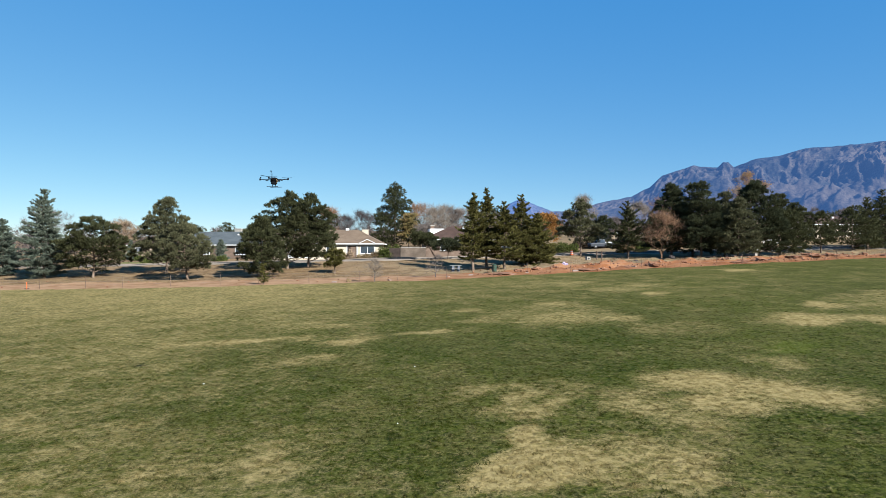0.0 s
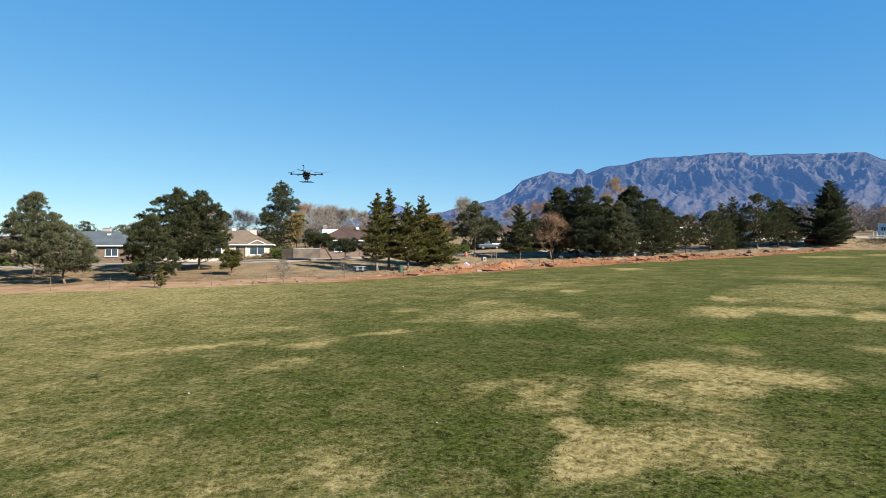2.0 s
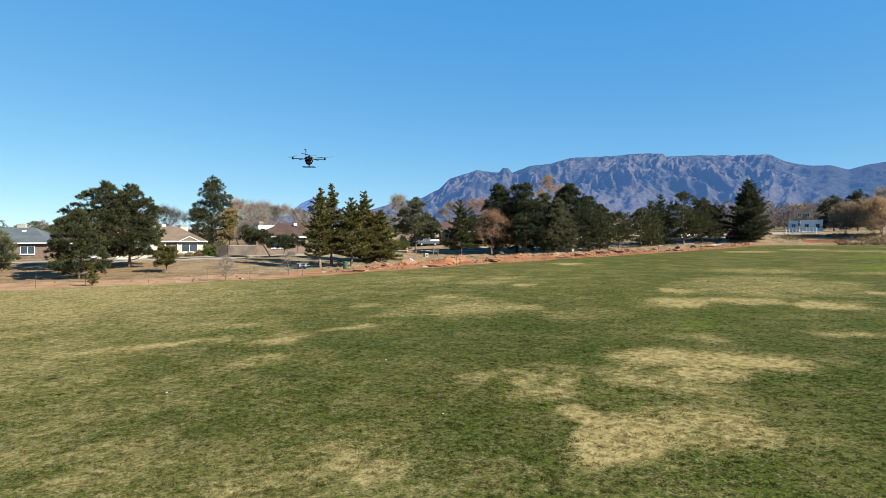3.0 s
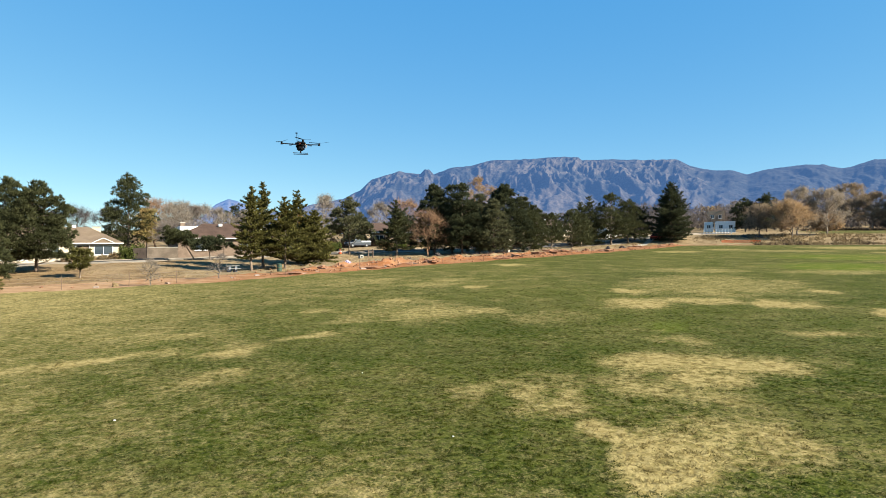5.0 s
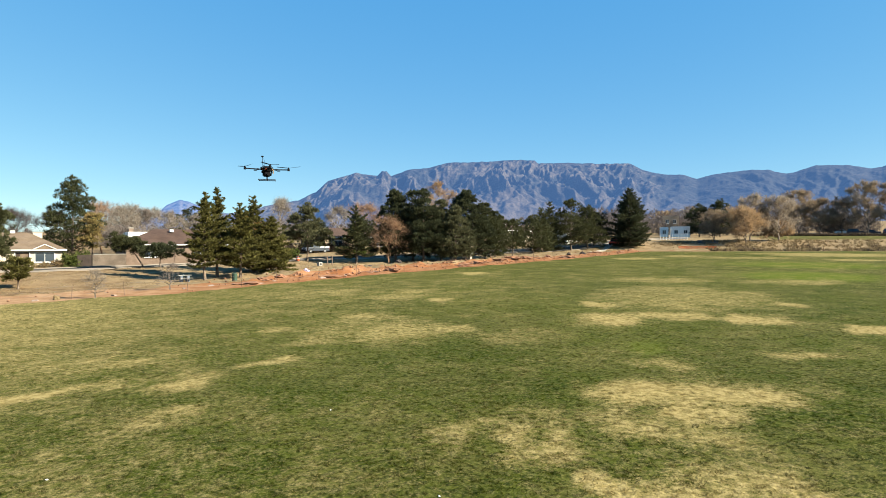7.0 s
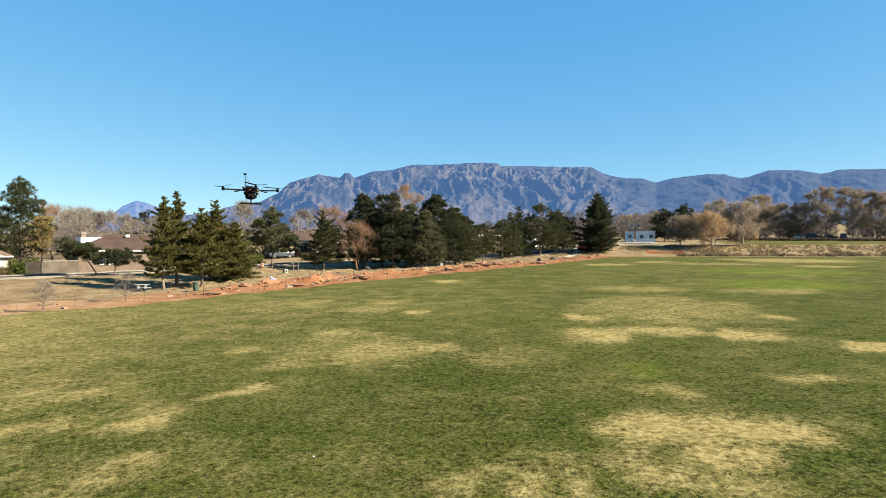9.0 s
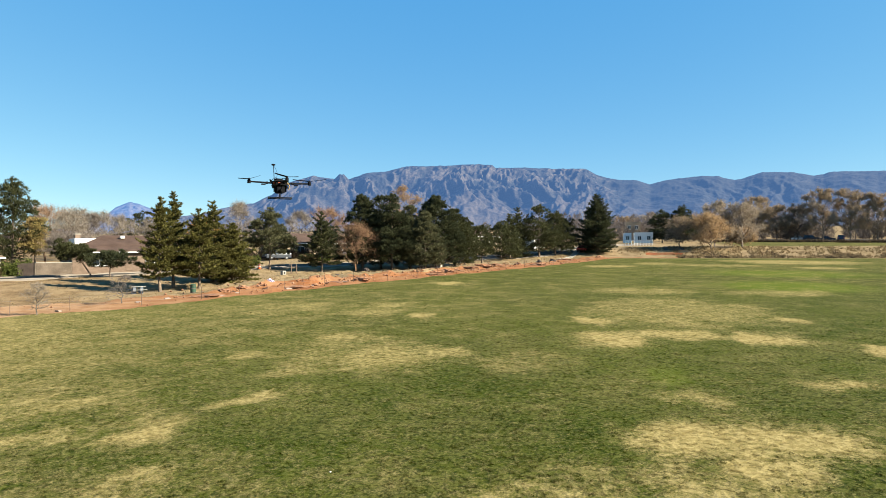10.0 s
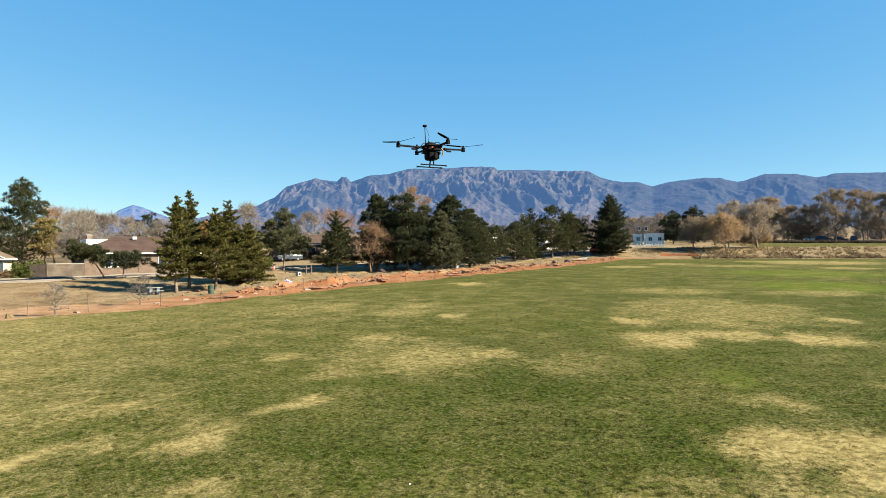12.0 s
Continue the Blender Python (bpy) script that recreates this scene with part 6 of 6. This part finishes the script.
def block_wall():
    w = thing("block_wall", "tan block garden wall beside the brown-roofed house", "wall", on_ground(-7.4, 116.6, 9.0))
    n = 0
    shapes = {}
    for row in range(9):
        c = 0
        x = 0.0
        while x < 8.39:
            ln = 0.2 if (row % 2 and c == 0) else min(0.4, 8.4 - x)
            key = round(ln, 2)
            if key not in shapes:
                shapes[key] = part("block", boxed(0.011, 0, 0.011, ln - 0.011, 0.19, 0.189), BLOCK, w, "", pose(x, 0, row * 0.2)).data
            else:
                part("block", shapes[key], None, w, "", pose(x, 0.004 * ((n * 7) % 3), row * 0.2))
            x += ln
            c += 1
            n += 1
    part("core", boxed(0.01, 0.03, -0.4, 8.39, 0.16, 1.79), BRICK_WALL, w)
    part("coping", boxed(-0.04, -0.04, 1.80, 8.44, 0.23, 1.88, 0.01), CONCRETE, w, "pale coping")
    part("return_wall", boxed(-0.19, 0.0, -0.4, -0.003, 7.5, 1.80, 0.01), BLOCK, w, "shaded side wall")


block_wall()


def garden_gate(x, y, turn):
    g = thing("garden_gate", "tall dark brown wooden gate beside the block wall", "gate", on_ground(x, y, turn))
    for i in range(9):
        part("board", boxed(i * 0.2 + 0.006, 0.0, 0.05, i * 0.2 + 0.194, 0.03, 1.85 + 0.02 * math.sin(i * 2.3), 0.004), SHADE_AND_GATE, g)
    for z in (0.4, 1.5):
        part("rail", boxed(0.0, 0.032, z, 1.8, 0.07, z + 0.1), SHADE_AND_GATE, g)
    for e in (0, 1):
        part("post", boxed(-0.06 + e * 1.86, -0.03, -0.3, 0.0 + e * 1.86, 0.10, 1.95), SHADE_AND_GATE, g)


garden_gate(-9.5, 116.3, 9.0)


def picnic_table(x, y, turn):
    t = thing("picnic_table", "pale-topped park table on a blue-grey pedestal on the dirt", "table", on_ground(x, y, turn))
    for i in range(4):
        part("top_plank", boxed(-0.8, -0.38 + i * 0.19, 0.74, 0.8, -0.205 + i * 0.19, 0.79, 0.008), CONCRETE, t)
    for s in (-1, 1):
        part("pedestal", boxed(s * 0.38 - 0.16, -0.30, -0.1, s * 0.38 + 0.16, 0.30, 0.735, 0.03), SLATE, t, "blue-grey pedestal")
        part("bench", boxed(-0.75, s * 0.62, 0.42, 0.75, s * 0.90, 0.465, 0.008), CONCRETE, t)
        for e in (-1, 1):
            bm = bmesh.new()
            rod(bm, (e * 0.38, s * 0.28, 0.25), (e * 0.38, s * 0.76, 0.42), 0.03)
            part("bench_arm", bm, GREY_STEEL, t)


picnic_table(1.7, 88.3, 12)


def trash_can(x, y):
    c = thing("trash_can", "dark green round litter bin on red dirt", "bin", on_ground(x, y))
    bm = bmesh.new()
    rod(bm, (0, 0, 0.04), (0, 0, 0.92), 0.28, 0.31, 20)
    part("barrel", bm, GREEN_PAINT, c)
    bm = bmesh.new()
    for z in (0.10, 0.5, 0.88):
        rod(bm, (0, 0, z), (0, 0, z + 0.035), 0.325, n=20)
    part("hoops", bm, POST_STEEL, c)
    bm = bmesh.new()
    rod(bm, (0, 0, 0.92), (0, 0, 1.02), 0.33, 0.16, 20)
    part("lid", bm, GREEN_PAINT, c)


trash_can(6.6, 83.9)


def utility_box(x, y):
    u = thing("utility_box", "white utility cabinet at the edge of the pines", "cabinet", on_ground(x, y, 10))
    part("body", boxed(-0.22, -0.2, 0, 0.22, 0.2, 1.05, 0.02), CONCRETE, u)
    part("door", boxed(-0.18, -0.215, 0.08, 0.18, -0.201, 0.98, 0.005), CONCRETE, u)
    part("roof_cap", boxed(-0.31, -0.25, 1.05, 0.31, 0.25, 1.10, 0.01), GREY_STEEL, u)
    part("plinth", boxed(-0.34, -0.28, -0.15, 0.34, 0.28, 0.05), CONCRETE, u)


utility_box(47.3, 98.9)


def gate_posts():
    g = thing("gate_posts", "pair of thick grey posts with a rail", "posts", on_ground(24.9, 104.1, 10))
    for s in (-1, 1):
        bm = bmesh.new()
        rod(bm, (s * 0.42, 0, -0.1), (s * 0.42, 0, 1.35), 0.09, n=12)
        part("post", bm, POST_STEEL, g)
    bm = bmesh.new()
    rod(bm, (-0.42, 0, 0.95), (0.42, 0, 0.95), 0.035)
    part("rail", bm, POST_STEEL, g)
    v = thing("valve_housing", "pale concrete valve housing on the bank", "valve", on_ground(22.7, 102.3, 15))
    part("housing", boxed(-0.3, -0.3, -0.1, 0.3, 0.3, 0.62, 0.05), CONCRETE, v)
    bm = bmesh.new()
    rod(bm, (0, -0.31, 0.32), (0, -0.30, 0.32), 0.16, n=14)
    part("cover", bm, TYRE, v)


gate_posts()


def orange_marker(x, y):
    m = thing("marker_post", "orange plastic marker post at the turf's edge", "marker", on_ground(x, y))
    bm = bmesh.new()
    rod(bm, (0, 0, 0), (0, 0, 0.8), 0.05, 0.04, 10)
    part("post", bm, ORANGE_NET, m)
    part("base", boxed(-0.2, -0.2, 0, 0.2, 0.2, 0.06, 0.02), TYRE, m)


orange_marker(-48.0, 75.3)


def road_barrel(x, y):
    b = thing("traffic_barrel", "orange and white traffic barrel beside the kerb", "barrel", on_ground(x, y))
    bm = bmesh.new()
    rod(bm, (0, 0, 0.0), (0, 0, 0.85), 0.27, 0.20, 16)
    part("drum", bm, ORANGE_NET, b)
    for z, r in ((0.30, 0.255), (0.58, 0.232)):
        bm = bmesh.new()
        rod(bm, (0, 0, z), (0, 0, z + 0.12), r, r - 0.006, 16)
        part("band", bm, WHITE, b, "white reflective band")
    part("base", boxed(-0.33, -0.33, -0.05, 0.33, 0.33, 0.05, 0.02), TYRE, b)


road_barrel(21.9, 111.2)


def safety_netting():
    n = thing("safety_netting", "low orange plastic safety netting at the field's far corner", "fence", pose(0, 0, 0))
    pts = [(108.6, 109.9), (110.6, 108.1), (112.4, 106.2), (114.2, 104.3)]
    p0, p1 = [], []
    for i, (x, y) in enumerate(pts):
        z = float(gz(x, y))
        bm = bmesh.new()
        rod(bm, (0, 0, -0.2), (0, 0, 0.75), 0.025)
        part("stake", bm, POST_STEEL, n, "", pose(x, y, z, 3 * math.sin(i), 4 * math.cos(i * 2)))
    for (xa, ya), (xb, yb) in zip(pts, pts[1:]):
        za, zb = float(gz(xa, ya)), float(gz(xb, yb))
        for k in range(7):
            p0.append((xa, ya, za + 0.06 + 0.085 * k)); p1.append((xb, yb, zb + 0.06 + 0.085 * k))
        for k in range(26):
            t = k / 26
            x, y, z = xa + (xb - xa) * t, ya + (yb - ya) * t, za + (zb - za) * t
            p0.append((x, y, z + 0.06)); p1.append((x, y, z + 0.57))
    v, f = tubes(p0, p1, np.full(len(p0), 0.02), np.full(len(p0), 0.02), 4)
    part("net", mesh_np("net", v, f), ORANGE_NET, n, "orange plastic mesh")


safety_netting()


def slab(name, label, category, corners, lift, material, kind="structure"):
    """A thin slab lying on the ground between four corners."""
    n = 10
    rows = []
    (a, b, c, d) = [np.array(p, dtype=float) for p in corners]
    for i in range(n + 1):
        for j in range(n + 1):
            s, t = i / n, j / n
            p = (a * (1 - s) + b * s) * (1 - t) + (d * (1 - s) + c * s) * t
            rows.append((p[0], p[1], float(gz(p[0], p[1])) + lift))
    top = np.array(rows)
    v = np.concatenate([top, top - [0, 0, 0.35]])
    i = np.arange((n + 1) ** 2).reshape(n + 1, n + 1)
    k = (n + 1) ** 2
    f = [np.stack([i[:-1, :-1], i[1:, :-1], i[1:, 1:], i[:-1, 1:]], axis=-1).reshape(-1, 4)]
    for line in (i[0], i[-1], i[:, 0], i[:, -1]):
        f.append(np.stack([line[1:], line[:-1], line[:-1] + k, line[1:] + k], axis=-1))
    return tagged(part(name, mesh_np(name, v, np.concatenate(f)), material), label, category, kind=kind)


slab("path_ramp", "pale concrete ramp from the street to the turf", "path", [(82.5, 110.6), (83.9, 110.2), (104.0, 125.6), (102.6, 126.3)], 0.06, CONCRETE)
slab("path_arroyo", "dark asphalt path down to the arroyo", "path", [(118.5, 113.5), (121.5, 109.5), (131.0, 117.0), (128.0, 121.0)], 0.08, ASPHALT_DARK)
slab("road_parking", "asphalt parking lot beyond the far bank", "parking lot", [(198.0, 150.0), (214.0, 90.0), (240.0, 98.0), (224.0, 158.0)], 0.05, ASPHALT)


slab("lawn", "short yellow-green winter lawn before the tan house", "lawn", [(-61.0, 119.3), (-46.0, 118.6), (-46.0, 125.5), (-61.0, 126.5)], 0.05, LAWN)


def railing(x, y, turn, n, label):
    r = thing("railing", label, "railing", on_ground(x, y, turn))
    for i in range(n + 1):
        bm = boxed(i * 0.78 - 0.07, -0.05, 0, i * 0.78 + 0.07, 0.05, 1.5)
        part("upright", bm, WHITE, r)
    part("top_rail", boxed(-0.1, -0.06, 1.5, n * 0.78 + 0.1, 0.06, 1.64), WHITE, r)
    part("bottom_rail", boxed(-0.1, -0.06, 0.22, n * 0.78 + 0.1, 0.06, 0.36), WHITE, r)


railing(128.4, 133.6, -64, 9, "white railed footbridge parapet")
house("white flat-roofed outbuilding beyond the pines", 100.5, 139.5, 20.0, 7.0, 5.0, 2.6, 0.5, 2.0, WHITE, CONCRETE, [("window", 0.0, 1.4)])


# ---------------------------------------------------------------- vehicles
def vehicle(x, y, turn, paint, kind, label, dz=0.0, cab_paint=None):
    """A parked car, sports utility or pickup, nose towards +x."""
    ln, wd, ht = {"car": (4.5, 1.78, 1.45), "suv": (4.7, 1.9, 1.75), "pickup": (5.4, 1.95, 1.82)}[kind]
    c = thing("pickup_truck" if kind == "pickup" else "parked_car", label, "car", on_ground(x, y, turn, dz), "parked vehicles")
    hood = {"car": 0.88, "suv": 1.02, "pickup": 1.08}[kind]
    low = bmesh.new()
    box(low, -ln / 2, -wd / 2, 0.30, ln / 2, wd / 2, hood, 0.12)
    part("body", low, paint, c)
    if kind == "pickup":
        x0, x1, t0, t1 = -0.55, 1.35, -0.45, 0.75
        bed = bmesh.new()
        for a in ((-ln / 2 + 0.05, -wd / 2 + 0.03, hood - 0.02, -0.6, -wd / 2 + 0.12, hood + 0.22), (-ln / 2 + 0.05, wd / 2 - 0.12, hood - 0.02, -0.6, wd / 2 - 0.03, hood + 0.22), (-ln / 2 + 0.02, -wd / 2 + 0.12, hood - 0.02, -ln / 2 + 0.10, wd / 2 - 0.12, hood + 0.22)):
            box(bed, *a)
        part("bed_wall", bed, WHITE_PAINT if cab_paint else paint, c)
    elif kind == "suv":
        x0, x1, t0, t1 = -2.25, 1.15, -2.0, 0.45
    else:
        x0, x1, t0, t1 = -1.85, 1.05, -1.05, 0.25
    cab = bmesh.new()
    y0, y1 = wd / 2 - 0.06, wd / 2 - 0.24
    lo = [cab.verts.new(p) for p in ((x0, -y0, hood - 0.02), (x1, -y0, hood - 0.02), (x1, y0, hood - 0.02), (x0, y0, hood - 0.02))]
    hi = [cab.verts.new(p) for p in ((t0, -y1, ht), (t1, -y1, ht), (t1, y1, ht), (t0, y1, ht))]
    cab.faces.new(hi)
    cab.faces.new(lo[::-1])
    for i in range(4):
        j = (i + 1) % 4
        cab.faces.new((lo[i], lo[j], hi[j], hi[i]))
    bmesh.ops.bevel(cab, geom=list(cab.edges), offset=0.05, segments=2, affect="EDGES")
    part("cabin", cab, cab_paint or paint, c)
    for s in (-1, 1):
        g = bmesh.new()
        a = 0.12
        q = [(x0 + a, s * (y0 + 0.0), hood + 0.06), (x1 - a * 2, s * (y0 + 0.0), hood + 0.06), (t1 - a * 0.4, s * (y1 + 0.03), ht - 0.10), (t0 + a, s * (y1 + 0.03), ht - 0.10)]
        g.faces.new([g.verts.new(p) for p in (q if s < 0 else q[::-1])])
        r = bmesh.ops.extrude_face_region(g, geom=list(g.faces))
        for v in [e for e in r["geom"] if isinstance(e, bmesh.types.BMVert)]:
            v.co.y += s * 0.02
        part("side_window", g, GLASS_DARK, c, "dark tinted side glass")
    for e, xa, xb in ((1, x1, t1), (-1, x0, t0)):
        g = bmesh.new()
        q = [(xa + e * 0.01, -y0 + 0.12, hood + 0.06), (xa + e * 0.01, y0 - 0.12, hood + 0.06), (xb + e * 0.06, y1 - 0.05, ht - 0.09), (xb + e * 0.06, -y1 + 0.05, ht - 0.09)]
        g.faces.new([g.verts.new(p) for p in (q if e > 0 else q[::-1])])
        r = bmesh.ops.extrude_face_region(g, geom=list(g.faces))
        for v in [k for k in r["geom"] if isinstance(k, bmesh.types.BMVert)]:
            v.co.x += e * 0.02
        part("windscreen" if e > 0 else "rear_window", g, GLASS_DARK, c)
    for e in (-1, 1):
        for s in (-1, 1):
            bm = bmesh.new()
            p = Vector((e * ln * 0.30, s * (wd / 2 - 0.10), 0.34))
            rod(bm, p - Vector((0, 0.11 * s, 0)), p + Vector((0, 0.12 * s, 0)), 0.34, n=20)
            wheel = part("wheel", bm, TYRE, c, "black tyre")
            bm = bmesh.new()
            rod(bm, p + Vector((0, 0.10 * s, 0)), p + Vector((0, 0.135 * s, 0)), 0.21, n=14)
            part("rim", bm, GUNMETAL, wheel)
            part("headlight" if e > 0 else "tail_light", boxed(e * ln / 2 - 0.03, s * (wd / 2 - 0.42), hood - 0.30, e * ln / 2 + 0.012, s * (wd / 2 - 0.10), hood - 0.14, 0.01), LAMP_CLEAR if e > 0 else LAMP_RED, c)
    for e in (-1, 1):
        part("bumper", boxed(e * ln / 2 - 0.04, -wd / 2 + 0.06, 0.34, e * ln / 2 + 0.05, wd / 2 - 0.06, 0.52, 0.02), BLACK, c)
    return c


vehicle(33.6, 138.5, 188, DARK_PAINT, "pickup", "dark pickup with a white bed parked across the street", 0.06, DARK_PAINT)
vehicle(20.2, 129.8, 60, BLUE_PAINT, "car", "blue-grey car parked in a driveway", 0.06)
vehicle(18.4, 134.5, 60, WHITE_PAINT, "suv", "white utility car parked in a driveway", 0.06)
vehicle(102.6, 123.6, 30, RED_PAINT, "car", "red car parked under the dark conifer", 0.08)
vehicle(207.0, 126.0, -62, DARK_PAINT, "suv", "dark utility car in the parking lot", 0.06)
vehicle(206.0, 129.5, -62, WHITE_PAINT, "car", "silver-white car in the parking lot", 0.06)
vehicle(208.2, 121.5, -62, DARK_PAINT, "car", "black car in the parking lot", 0.06)
vehicle(210.6, 118.6, 28, BLUE_PAINT, "pickup", "bright blue pickup in the parking lot", 0.06)
